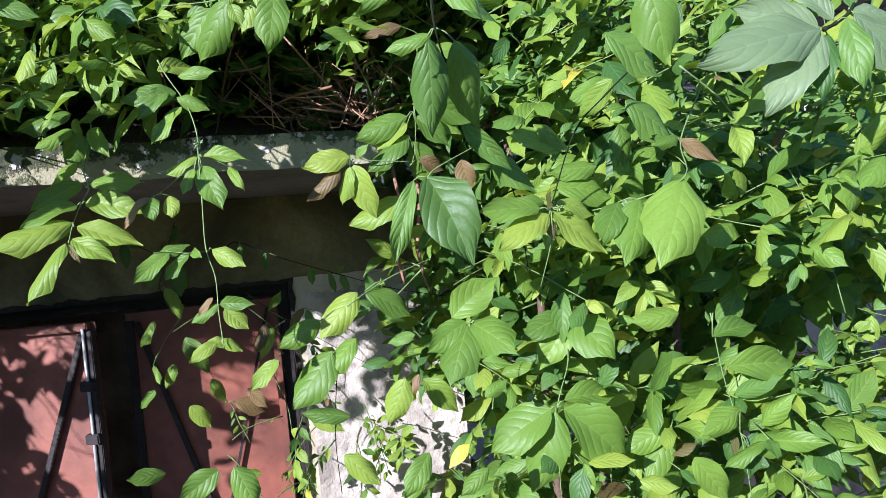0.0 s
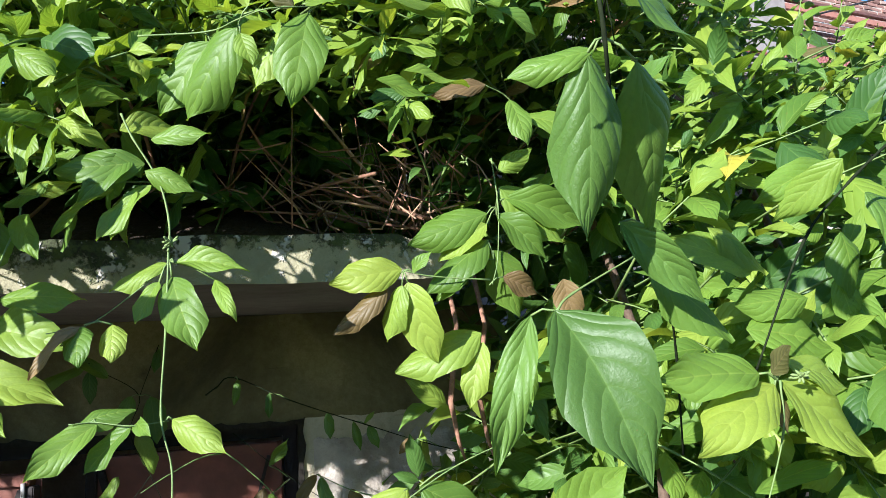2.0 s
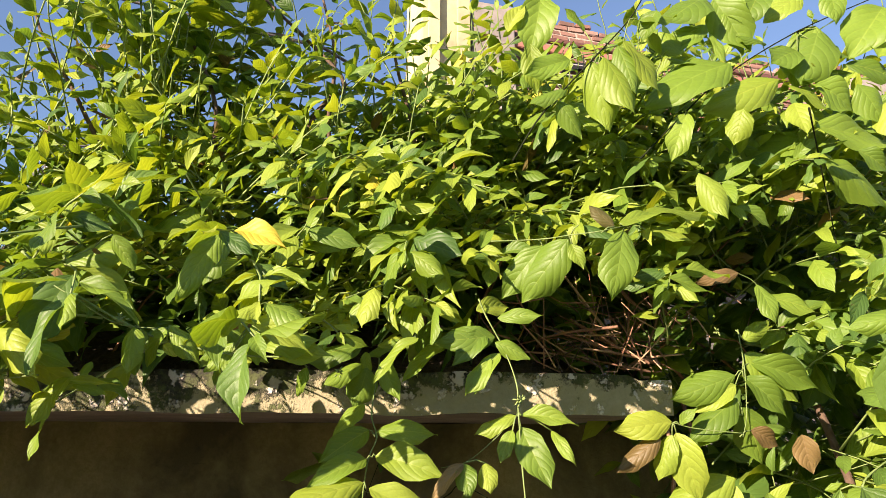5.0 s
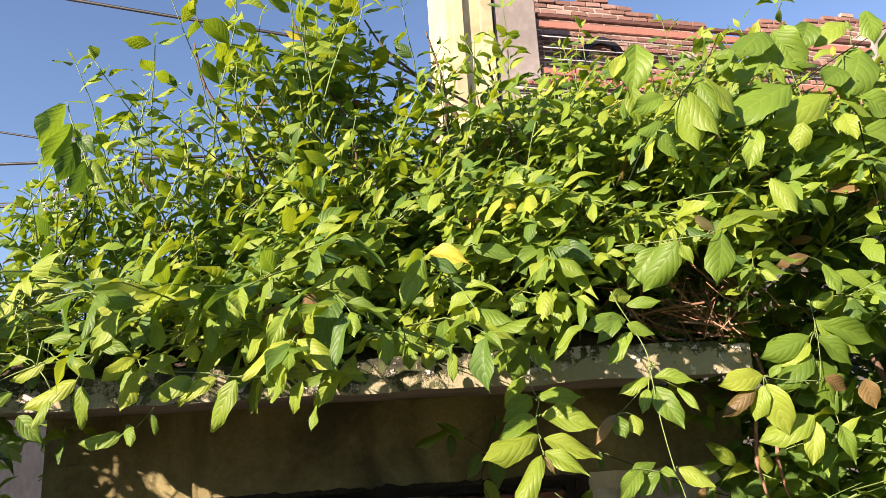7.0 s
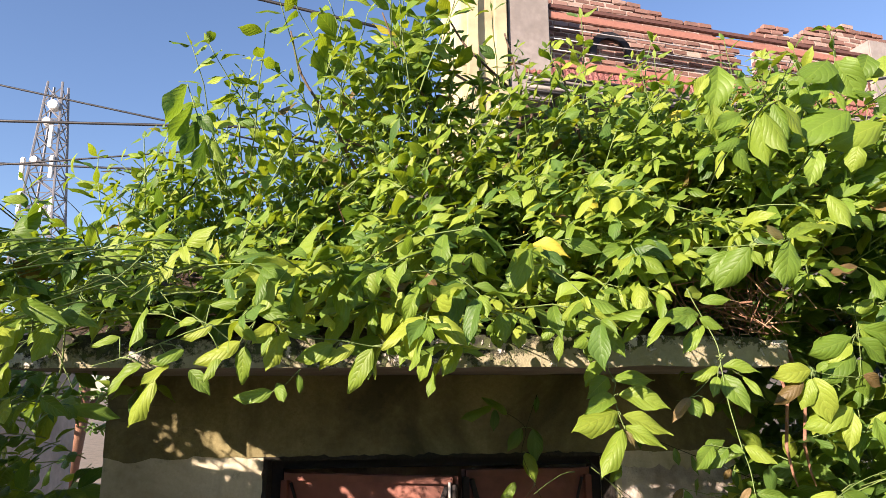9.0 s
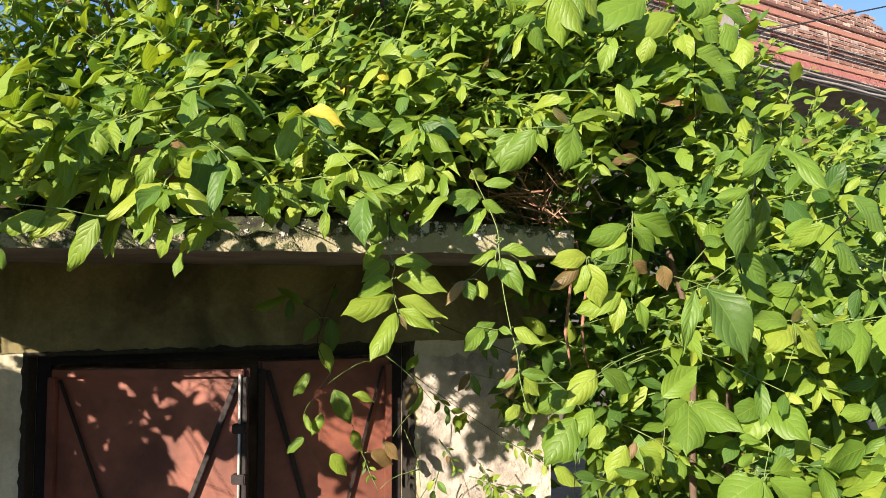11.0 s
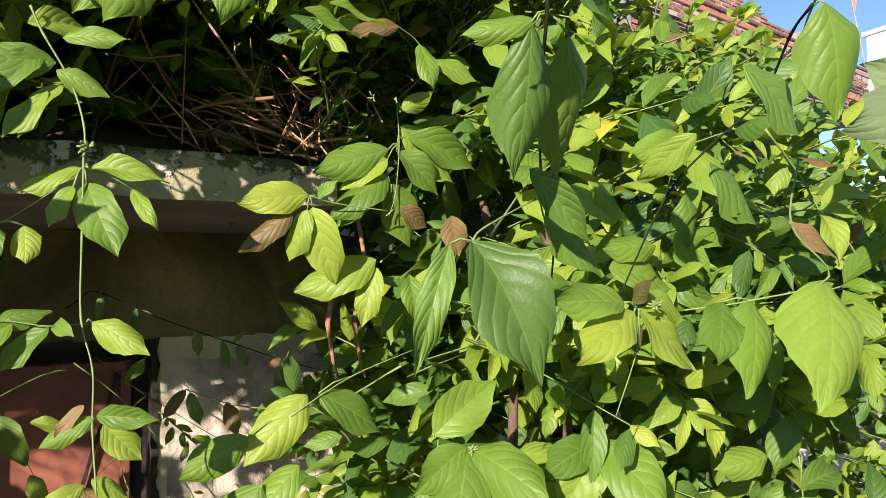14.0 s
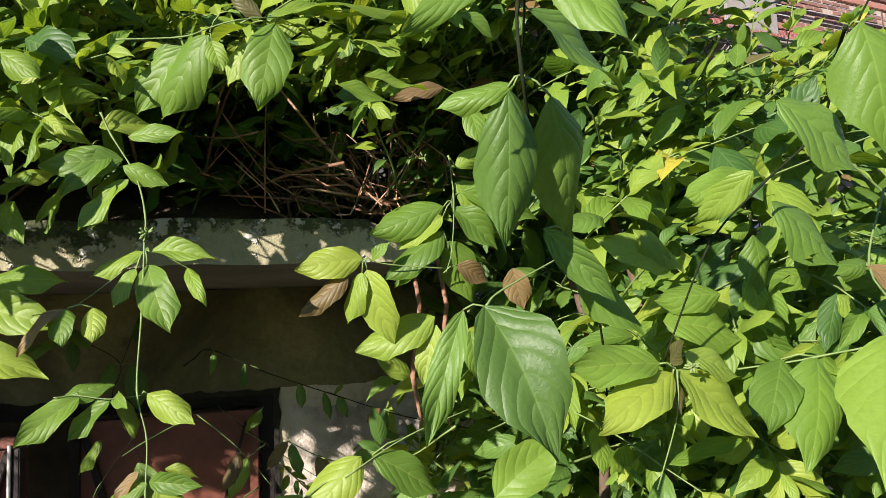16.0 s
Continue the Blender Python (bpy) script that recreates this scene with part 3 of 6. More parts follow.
def in_sun_gap(p):
    """The creeper is loose where the sun gets under the slab to the door, the jamb and the wall past the corner."""
    p = Vector(p)
    if p.y > 2.6:
        return False
    w = sun_falls(p, WALL_Y)
    if any((w.x - u) ** 2 + (w.z - v) ** 2 < r * r for u, v, r in ((-2.05, 1.97, 0.10), (-1.95, 1.95, 0.07), (-1.81, 1.95, 0.05))):
        return True
    w = sun_falls(p, WALL_Y + 0.06)
    if -1.36 < w.x < -0.08 and 0.9 < w.z < 1.82 and noise.noise((w.x * 7, w.z * 7, 5)) < 0.22 - 1.2 * max(0.0, w.z - 1.72):
        return True
    if p.y < SLAB_FRONT:
        w = sun_falls(p, SLAB_FRONT)
        return -2.3 < w.x < -0.2 and 2.22 < w.z < 2.36 and noise.noise((w.x * 8, w.z * 5, 9)) > 0.12
    return False


def bush_runs(seed, count, place, leaf_len, pairs=(2, 5), length=(0.14, 0.32), sag=0.25, facing=(-0.45, -0.65, 0.55), drop=(-0.5, 0.0), loose=0.7):
    rng = random.Random(seed)
    stems, leaves = [], []
    for _ in range(count):
        got = place(rng)
        if not got:
            continue
        at, way, scale = got
        n = rng.randint(*pairs)
        pts, some = sprig(rng, at, way, rng.uniform(*length) * scale, n, rng.uniform(*leaf_len) * scale, sag, facing, drop, loose)
        stems.append((pts, [0.0028 - 0.0016 * i / len(pts) for i in range(len(pts))]))
        leaves += [one for one in some if not in_sun_gap(one[0].translation)]
    return stems, leaves


def in_gap(x, y, z):
    """A loose spot in the creeper through which the whitewashed wall shows."""
    return abs(x - 1.07 * (y - 1.3) - 0.95) < 0.10 + 0.06 * noise.noise((x * 5, z * 7, 3)) and 1.84 < z < 2.42


def roof_place(rng):
    x = rng.uniform(-2.45, 1.9)
    top = roof_top(x)
    low = 2.36 if x < -1.8 else 2.38 if x < -0.95 else 2.44 if x < -0.62 else 2.60 if x < -0.2 else 2.30
    z = low + (top - low) * rng.random() ** 1.05
    s = (z - low) / max(0.1, top - low)
    if noise.noise((x * 3.3, z * 4.0, 31)) < (-0.10 if s < 0.3 else -0.14):
        return None
    if z < 2.62 and noise.noise((x * 7.0, z * 6.0, 12)) < 0.02:
        return None
    if s > 0.5 and x < -0.75 and rng.random() < 0.55 * min(1.0, 4 * (s - 0.5)):
        return None
    front = bush_face(x) + 0.20 + 0.40 * s ** 1.5 + 0.14 * noise.noise((x * 2.2, z * 2.2, 3))
    y = front + abs(rng.gauss(0, 0.30))
    if -1.8 < x < -0.62 and z < 2.47:
        y = max(y, 1.80)
    if in_gap(x, y, z):
        return None
    way = Vector((rng.uniform(-1, 1), -0.9 + 0.9 * s, 0.25 + 0.6 * s + rng.uniform(-0.3, 0.4)))
    return (x, y, z), way, 1.0


def back_place(rng):
    """The mass behind the front layer, over the whole roof."""
    x = rng.uniform(-2.45, 2.4)
    y = rng.uniform(1.9, 3.7)
    top = roof_top(x) - 0.12 * abs(y - 2.0) - (0.36 if x < -0.8 else 0.0)
    low = 2.36 if x < -0.1 else 1.6
    z = low + (top - low) * rng.random() ** 1.5
    if in_gap(x, y, z):
        return None
    return (x, y, z), Vector((rng.uniform(-1, 1), rng.uniform(-1, 0.6), rng.uniform(0.1, 1))), 1.05


def hollow_place(rng):
    """Shaded leaves behind the hollow over the slab's end."""
    return (rng.uniform(-1.0, 0.4), rng.uniform(2.2, 3.2), rng.uniform(2.64, 3.0)), Vector((rng.uniform(-1, 1), rng.uniform(-1, 0.4), rng.uniform(-0.3, 0.8))), 1.0


def rim_place(rng):
    """Small sprays round the hollow and over the slab's end."""
    x = rng.uniform(-1.0, 0.3)
    z = rng.uniform(2.54, 2.95) if x > -0.75 else rng.uniform(2.42, 2.8)
    return (x, rng.uniform(1.55, 1.78) + 0.25 * (z - 2.5), z), Vector((rng.uniform(-1, 1), -0.8, rng.uniform(-0.3, 0.4))), 1.0


def airy_place(rng):
    """Long thin leafy twigs in the loose upper part of the bush."""
    x = rng.uniform(-2.4, 0.7)
    top = roof_top(x)
    z = top - rng.uniform(0.0, 0.45)
    return (x, rng.uniform(1.75, 2.5), z), Vector((rng.uniform(-0.8, 0.8), rng.uniform(-0.7, 0.2), rng.uniform(0.2, 1.0))), 1.0


def side_place(rng):
    x = rng.uniform(-0.08, 2.6)
    z = rng.uniform(0.9, 2.5)
    if x < 0.02 and z > 2.2 or x < -0.02 and z > 2.0 or z < 1.72 and x < 0.16 + 0.15 * noise.noise((x * 4, z * 4, 2)):
        return None
    if x > 0.9 and rng.random() < 0.4 or noise.noise((x * 3.6, z * 3.6, 17)) < (0.04 if x > 0.5 and z < 1.75 else -0.10) or x > 0.45 and noise.noise((x * 7, z * 7, 23)) < -0.12:
        return None
    front = float(np.interp(x, (-0.3, 0.0, 0.25, 0.6, 2.6), (1.62, 1.53, 1.40, 1.28, 1.42))) + 0.2 * max(0, (z - 2.1) / 0.4)
    y = front + 0.12 * noise.noise((x * 2.5, z * 2.5, 9)) + abs(rng.gauss(0, 0.16))
    if in_gap(x, y, z):
        return None
    way = Vector((rng.uniform(-1 if x > 0.2 else -0.3, 0.9), -0.9, rng.uniform(-0.4, 0.7)))
    return (x, y, z), way, rng.uniform(0.8, 1.15)


def side_back_place(rng):
    """The shaded depth of the creeper beside the shed."""
    x, y = 0.22 + 2.5 * rng.random() ** 1.6, rng.uniform(1.7, 3.0)
    if x > 1.15 and rng.random() < 0.65:
        return None
    z = rng.uniform(0.7, min(2.5, roof_top(x)))
    if in_gap(x, y, z):
        return None
    return (x, y, z), Vector((rng.uniform(-1, 1), rng.uniform(-1, 0.3), rng.uniform(-0.2, 0.8))), 1.1


def twig_place(rng):
    """Upright twigs that stand out over the bush."""
    x = rng.choice((rng.gauss(-1.33, 0.12), rng.uniform(-2.2, -0.7), rng.uniform(-0.7, 0.6)))
    return (x, rng.uniform(1.7, 2.0), roof_top(x) - 0.08), Vector((rng.uniform(-0.35, 0.35), rng.uniform(-0.3, 0.2), 1.0)), 1.0 if x > -1.2 or x < -1.7 else 1.5


def left_place(rng):
    x = rng.uniform(-3.9, -2.22)
    # growth past x -3.05 is out of view, added to shade the wall
    z = rng.uniform(1.0, 2.56 if x > -2.75 else 2.42 if x > -3.0 else 2.85)
    if x > -2.45 and z < 2.1 + 0.2 * noise.noise((x * 5, z * 5, 1)) or -3.05 < x < -2.5 and rng.random() < 0.45 or x < -3.05 and z < 2.1 and rng.random() < 0.7:
        return None
    y = (1.45 if x > -2.6 else 1.6) + abs(rng.gauss(0, 0.22))
    return (x, y, z), Vector((rng.uniform(-1, 0.6), -0.8, rng.uniform(-0.8, 0.2))), 1.05


def left_back_place(rng):
    """Shaded growth in the gap past the shed's corner."""
    x, y, z = rng.uniform(-3.4, -2.52), rng.uniform(2.0, 3.4), rng.uniform(0.7, 2.35)
    return (x, y, z), Vector((rng.uniform(-1, 0.2), -0.6, rng.uniform(-0.4, 0.6))), 1.1


def mid_place(rng):
    """Loose shoots between the door and the thick of the creeper."""
    x, z = rng.uniform(-0.2, 0.3), rng.uniform(1.0, 1.74)
    if x < -0.05 and z > 1.3:
        return None
    return (x, rng.uniform(1.4, 2.1), z), Vector((rng.uniform(-1, 0.6), -0.7, rng.uniform(-0.5, 0.5))), rng.uniform(0.7, 1.1)


def shade_place(rng):
    """Thin shoots in the shade under the slab, before the door's further leaf."""
    x, z = rng.uniform(-0.75, -0.1), rng.uniform(1.2, 2.0)
    if z > 1.75 and rng.random() < 0.5:
        return None
    return (x, rng.uniform(2.3, 2.55), z), Vector((rng.uniform(-1, 1), -0.4, rng.uniform(-0.9, 0.2))), rng.uniform(0.6, 0.9)


def edge_place(rng):
    """Sprays that lean out over the slab's edge."""
    x = rng.uniform(-2.5, -0.95)
    if x > -1.85 and rng.random() < 0.85:
        return None
    return (x, rng.uniform(1.38, 1.65), rng.uniform(2.34, 2.54)), Vector((rng.uniform(-0.8, 0.8), -1.0, rng.uniform(-0.2, 0.2))), 1.0


def split_leaves(leaves, seed, shares):
    rng = random.Random(seed)
    out = [[] for _ in shares]
    for one in leaves:
        r, k = rng.random(), 0
        while r > shares[k]:
            r -= shares[k]
            k += 1
        out[k].append(one)
    return out


VINE_LONG = ([
    ([(-0.784, 1.617, 2.410), (-0.813, 1.597, 2.360), (-0.821, 1.581, 2.322), (-0.824, 1.543, 2.233), (-0.821, 1.521, 2.193), (-0.825, 1.491, 2.160), (-0.833, 1.448, 2.114), (-0.838, 1.418, 2.083)], 0.0026, STEM),
], [
    ((-0.818, 1.529, 2.202), (-0.717, 1.506, 2.199), 0.46, LEAF),
    ((-0.819, 1.493, 2.162), (-0.710, 1.440, 2.137), 0.46, LEAF),
    ((-0.828, 1.448, 2.114), (-0.720, 1.426, 2.061), 0.46, LEAF),
    ((-0.834, 1.425, 2.090), (-0.761, 1.379, 2.036), 0.42, LEAF_YOUNG),
    ((-0.842, 1.418, 2.083), (-0.911, 1.375, 1.987), 0.44, LEAF_YOUNG),
    ((-0.837, 1.456, 2.122), (-0.956, 1.388, 2.083), 0.44, LEAF_YOUNG),
    ((-0.834, 1.489, 2.157), (-0.914, 1.427, 2.123), 0.5, LEAF),
    ((-0.831, 1.530, 2.204), (-0.907, 1.466, 2.154), 0.46, LEAF),
    ((-0.841, 1.550, 2.249), (-0.894, 1.517, 2.189), 0.5, LEAF),
    ((-0.837, 1.415, 2.080), (-0.819, 1.401, 2.044), 0.3, LEAF_BROWN),
])
VINE_LONG_TOP = ([
], [
    ((-0.848, 1.571, 2.322), (-0.910, 1.532, 2.282), 0.5, LEAF),
    ((-0.849, 1.578, 2.355), (-0.955, 1.562, 2.327), 0.55, LEAF),
    ((-0.838, 1.569, 2.314), (-0.854, 1.573, 2.241), 0.8, LEAF_BROAD),
    ((-0.820, 1.579, 2.356), (-0.745, 1.593, 2.378), 0.4, LEAF),
    ((-0.856, 1.586, 2.391), (-0.928, 1.577, 2.396), 0.4, LEAF_YOUNG),
    ((-0.813, 1.571, 2.321), (-0.782, 1.528, 2.261), 0.5, LEAF_BROAD),
    ((-0.855, 1.594, 2.428), (-0.918, 1.564, 2.430), 0.5, LEAF),
    ((-0.842, 1.576, 2.344), (-0.836, 1.567, 2.301), 0.6, LEAF),
    ((-0.780, 1.582, 2.370), (-0.837, 1.584, 2.337), 0.4, LEAF_BROAD),
    ((-0.694, 1.579, 2.360), (-0.773, 1.556, 2.298), 0.45, LEAF),
    ((-0.743, 1.592, 2.421), (-0.800, 1.599, 2.406), 0.5, LEAF),
])
VINE_SLIM = ([
    ([(-0.654, 1.439, 2.419), (-0.637, 1.436, 2.388), (-0.612, 1.430, 2.334), (-0.598, 1.423, 2.277), (-0.593, 1.416, 2.232), (-0.591, 1.387, 2.142), (-0.588, 1.357, 2.051), (-0.582, 1.342, 1.994), (-0.577, 1.328, 1.932), (-0.578, 1.313, 1.868)], 0.0026, STEM),
    ([(-0.589, 1.354, 2.044), (-0.621, 1.354, 2.043), (-0.663, 1.356, 2.049), (-0.679, 1.356, 2.049)], 0.0015, STEM),
    ([(-0.594, 1.415, 2.229), (-0.639, 1.402, 2.187), (-0.680, 1.391, 2.155), (-0.718, 1.389, 2.147)], 0.0014, STEM),
], [
    ((-0.588, 1.414, 2.226), (-0.504, 1.382, 2.220), 0.34, LEAF),
    ((-0.590, 1.408, 2.208), (-0.565, 1.359, 2.119), 0.52, LEAF),
    ((-0.596, 1.414, 2.226), (-0.664, 1.415, 2.199), 0.5, LEAF),
    ((-0.604, 1.407, 2.203), (-0.629, 1.392, 2.156), 0.5, LEAF),
    ((-0.685, 1.391, 2.153), (-0.681, 1.357, 2.112), 0.7, LEAF),
    ((-0.651, 1.391, 2.154), (-0.646, 1.367, 2.113), 0.7, LEAF),
    ((-0.685, 1.391, 2.153), (-0.735, 1.374, 2.102), 0.4, LEAF_BROWN),
    ((-0.541, 1.407, 2.203), (-0.520, 1.361, 2.155), 0.3, LEAF),
    ((-0.657, 1.355, 2.047), (-0.715, 1.324, 2.001), 0.5, LEAF),
    ((-0.623, 1.354, 2.042), (-0.669, 1.353, 1.999), 0.55, LEAF),
    ((-0.675, 1.356, 2.048), (-0.622, 1.360, 2.062), 0.5, LEAF),
    ((-0.618, 1.355, 2.045), (-0.603, 1.322, 2.036), 0.5, LEAF),
    ((-0.582, 1.355, 2.046), (-0.529, 1.317, 2.013), 0.5, LEAF),
])
VINE_SLIM_ENDS = ([
], [
    ((-0.578, 1.332, 1.944), (-0.632, 1.335, 1.915), 0.45, LEAF),
    ((-0.576, 1.332, 1.946), (-0.521, 1.301, 1.940), 0.45, LEAF),
    ((-0.569, 1.330, 1.937), (-0.536, 1.329, 1.891), 0.65, LEAF),
    ((-0.580, 1.317, 1.883), (-0.544, 1.311, 1.858), 0.5, LEAF_YOUNG),
    ((-0.625, 1.433, 2.355), (-0.721, 1.411, 2.338), 0.5, LEAF),
    ((-0.625, 1.432, 2.346), (-0.569, 1.419, 2.319), 0.5, LEAF),
    ((-0.617, 1.430, 2.327), (-0.678, 1.422, 2.261), 0.45, LEAF),
    ((-0.619, 1.437, 2.388), (-0.550, 1.407, 2.389), 0.4, LEAF),
    ((-0.634, 1.429, 2.321), (-0.663, 1.422, 2.261), 0.4, LEAF_BROAD),
    ((-0.641, 1.435, 2.366), (-0.691, 1.407, 2.305), 0.5, LEAF),
    ((-0.656, 1.438, 2.400), (-0.589, 1.460, 2.419), 0.5, LEAF),
    ((-0.588, 1.335, 1.958), (-0.616, 1.337, 1.925), 0.4, LEAF_BROWN),
    ((-0.587, 1.316, 1.878), (-0.631, 1.290, 1.852), 0.5, LEAF),
])
PAIRED_LEAVES = ([
    ([(-0.631, 1.420, 2.519), (-0.550, 1.411, 2.521), (-0.506, 1.372, 2.517), (-0.465, 1.332, 2.513), (-0.403, 1.354, 2.537)], 0.002, STEM),
], [
    ((-0.508, 1.374, 2.513), (-0.579, 1.414, 2.407), 0.56, LEAF_BROAD),
    ((-0.543, 1.410, 2.510), (-0.611, 1.438, 2.425), 0.5, LEAF_BROAD),
    ((-0.422, 1.348, 2.524), (-0.442, 1.340, 2.408), 0.58, LEAF_BROAD),
    ((-0.504, 1.370, 2.504), (-0.493, 1.357, 2.458), 0.6, LEAF_YOUNG),
    ((-0.439, 1.341, 2.527), (-0.482, 1.335, 2.557), 0.5, LEAF_BROWN),
    ((-0.428, 1.345, 2.533), (-0.339, 1.368, 2.571), 0.35, LEAF_YOUNG),
    ((-0.415, 1.350, 2.540), (-0.225, 1.427, 2.606), 0.3, LEAF_YOUNG),
    ((-0.390, 1.359, 2.543), (-0.283, 1.417, 2.574), 0.35, LEAF_YOUNG),
    ((-0.494, 1.359, 2.534), (-0.504, 1.370, 2.558), 0.6, LEAF_YOUNG),
    ((-0.337, 1.378, 2.453), (-0.253, 1.387, 2.426), 0.45, LEAF_YOUNG),
    ((-0.297, 1.392, 2.472), (-0.194, 1.430, 2.467), 0.4, LEAF),
])
BIG_SHOOT = ([
    ([(-0.187, 1.019, 2.468), (-0.203, 1.019, 2.406), (-0.206, 1.017, 2.340), (-0.172, 1.079, 2.283), (-0.100, 1.169, 2.216), (-0.046, 1.219, 2.144), (0.008, 1.299, 2.078), (0.038, 1.379, 1.948)], 0.0036, STEM_DARK),
    ([(-0.210, 1.155, 2.132), (-0.182, 1.169, 2.148), (-0.100, 1.184, 2.188)], 0.0026, STEM),
    ([(-0.242, 0.923, 2.400), (-0.227, 0.949, 2.383), (-0.203, 1.019, 2.358)], 0.0028, STEM_DARK),
], [
    ((-0.210, 1.155, 2.132), (-0.157, 1.070, 1.990), 0.52, LEAF_GLOSSY),
    ((-0.230, 1.169, 2.129), (-0.282, 1.149, 1.993), 0.24, LEAF_GLOSSY),
    ((-0.220, 1.019, 2.328), (-0.214, 1.043, 2.183), 0.38, LEAF_GLOSSY),
    ((-0.214, 1.019, 2.330), (-0.284, 1.029, 2.310), 0.42, LEAF_BROAD),
    ((-0.180, 1.015, 2.320), (-0.118, 1.090, 2.186), 0.34, LEAF_GLOSSY),
    ((-0.244, 0.923, 2.400), (-0.333, 0.900, 2.329), 0.30, LEAF_BROAD),
    ((-0.238, 0.919, 2.400), (-0.197, 0.834, 2.303), 0.30, LEAF_BROAD),
    ((-0.192, 1.029, 2.410), (-0.077, 1.059, 2.343), 0.34, LEAF_GLOSSY),
    ((-0.182, 1.049, 2.298), (-0.102, 1.099, 2.298), 0.40, LEAF_BROAD),
    ((-0.142, 1.139, 2.213), (-0.077, 1.109, 2.128), 0.36, LEAF_GLOSSY),
    ((-0.082, 1.199, 2.168), (-0.002, 1.169, 2.098), 0.50, LEAF_BROAD),
])
WITHERED_SPRAY = ([
    ([(-0.082, 1.505, 2.428), (-0.122, 1.475, 2.473), (-0.161, 1.465, 2.487)], 0.0022, STEM),
], [
    ((-0.161, 1.465, 2.487), (-0.243, 1.455, 2.463), 0.36, LEAF_BROWN),
    ((-0.122, 1.475, 2.468), (-0.107, 1.445, 2.393), 0.50, LEAF),
    ((-0.097, 1.490, 2.448), (-0.022, 1.455, 2.418), 0.50, LEAF_YOUNG),
])
PALE_CLUSTER = ([
    ([(-0.160, 1.513, 2.201), (-0.248, 1.513, 2.209), (-0.291, 1.513, 2.219)], 0.002, STEM),
], [
    ((-0.293, 1.513, 2.221), (-0.394, 1.503, 2.200), 0.55, LEAF_YOUNG),
    ((-0.286, 1.513, 2.202), (-0.254, 1.503, 2.083), 0.58, LEAF),
    ((-0.294, 1.513, 2.198), (-0.324, 1.523, 2.120), 0.6, LEAF),
    ((-0.316, 1.513, 2.194), (-0.391, 1.523, 2.131), 0.42, LEAF_BROWN),
    ((-0.277, 1.513, 2.215), (-0.256, 1.493, 2.246), 0.5, LEAF),
])
LADDER_SHOOT = ([
    ([(-0.142, 1.533, 2.392), (-0.137, 1.533, 2.316), (-0.147, 1.533, 2.234), (-0.157, 1.533, 2.195)], 0.002, STEM),
], [
    ((-0.152, 1.533, 2.306), (-0.270, 1.533, 2.253), 0.5, LEAF_BROAD),
    ((-0.155, 1.533, 2.265), (-0.249, 1.523, 2.188), 0.55, LEAF_BROAD),
    ((-0.129, 1.533, 2.348), (-0.025, 1.533, 2.260), 0.5, LEAF_BROAD),
    ((-0.121, 1.533, 2.330), (0.023, 1.523, 2.287), 0.36, LEAF_BROAD),
    ((-0.147, 1.533, 2.248), (-0.100, 1.553, 2.145), 0.6, LEAF),
    ((-0.163, 1.533, 2.228), (-0.240, 1.543, 2.179), 0.5, LEAF),
    ((-0.128, 1.533, 2.372), (-0.071, 1.523, 2.412), 0.5, LEAF),
    ((-0.137, 1.533, 2.303), (-0.061, 1.513, 2.236), 0.5, LEAF_BROAD),
    ((-0.036, 1.533, 2.200), (-0.022, 1.543, 2.130), 0.7, LEAF_BROWN),
    ((-0.175, 1.533, 2.124), (-0.300, 1.543, 2.069), 0.5, LEAF),
    ((-0.173, 1.533, 2.110), (-0.203, 1.533, 2.018), 0.5, LEAF),
    ((-0.116, 1.533, 2.099), (-0.114, 1.513, 2.015), 0.5, LEAF_BROAD),
    ((-0.134, 1.533, 2.207), (-0.076, 1.533, 2.179), 0.6, LEAF_BROWN),
    ((-0.154, 1.533, 2.289), (-0.228, 1.543, 2.235), 0.5, LEAF),
])
RIGHT_SHOOT = ([
    ([(0.113, 0.966, 2.383), (0.156, 1.016, 2.377), (0.195, 1.106, 2.324), (0.131, 1.126, 2.254), (0.063, 1.131, 2.189), (0.021, 1.186, 2.059)], 0.0034, STEM_DARK),
    ([(0.321, 1.136, 2.259), (0.241, 1.096, 2.159), (0.188, 1.014, 2.089), (0.141, 1.078, 2.061), (0.071, 1.126, 2.049)], 0.0026, STEM),
], [
    ((0.115, 0.954, 2.383), (0.133, 0.941, 2.261), 0.62, LEAF_BROAD),
    ((0.076, 1.026, 2.329), (0.163, 1.006, 2.254), 0.60, LEAF_GLOSSY),
    ((0.190, 1.180, 2.250), (0.288, 1.170, 2.166), 0.54, LEAF_GLOSSY),
    ((0.188, 1.014, 2.085), (0.104, 0.939, 1.960), 0.56, LEAF_BROAD),
    ((0.141, 1.078, 2.061), (0.089, 1.022, 1.959), 0.56, LEAF_BROAD),
    ((0.111, 1.096, 2.059), (0.053, 1.046, 1.999), 0.56, LEAF_BROAD),
    ((0.197, 1.240, 2.305), (0.101, 1.230, 2.254), 0.40, LEAF),
    ((0.167, 1.180, 2.290), (0.122, 1.246, 2.224), 0.44, LEAF),
    ((0.277, 1.180, 2.128), (0.310, 1.170, 2.092), 0.6, LEAF),
    ((0.207, 1.240, 2.215), (0.214, 1.230, 2.131), 0.55, LEAF),
    ((0.236, 1.091, 2.159), (0.291, 1.066, 2.109), 0.40, LEAF_BROWN),
    ((0.241, 1.096, 2.164), (0.181, 1.066, 2.149), 0.40, LEAF),
])
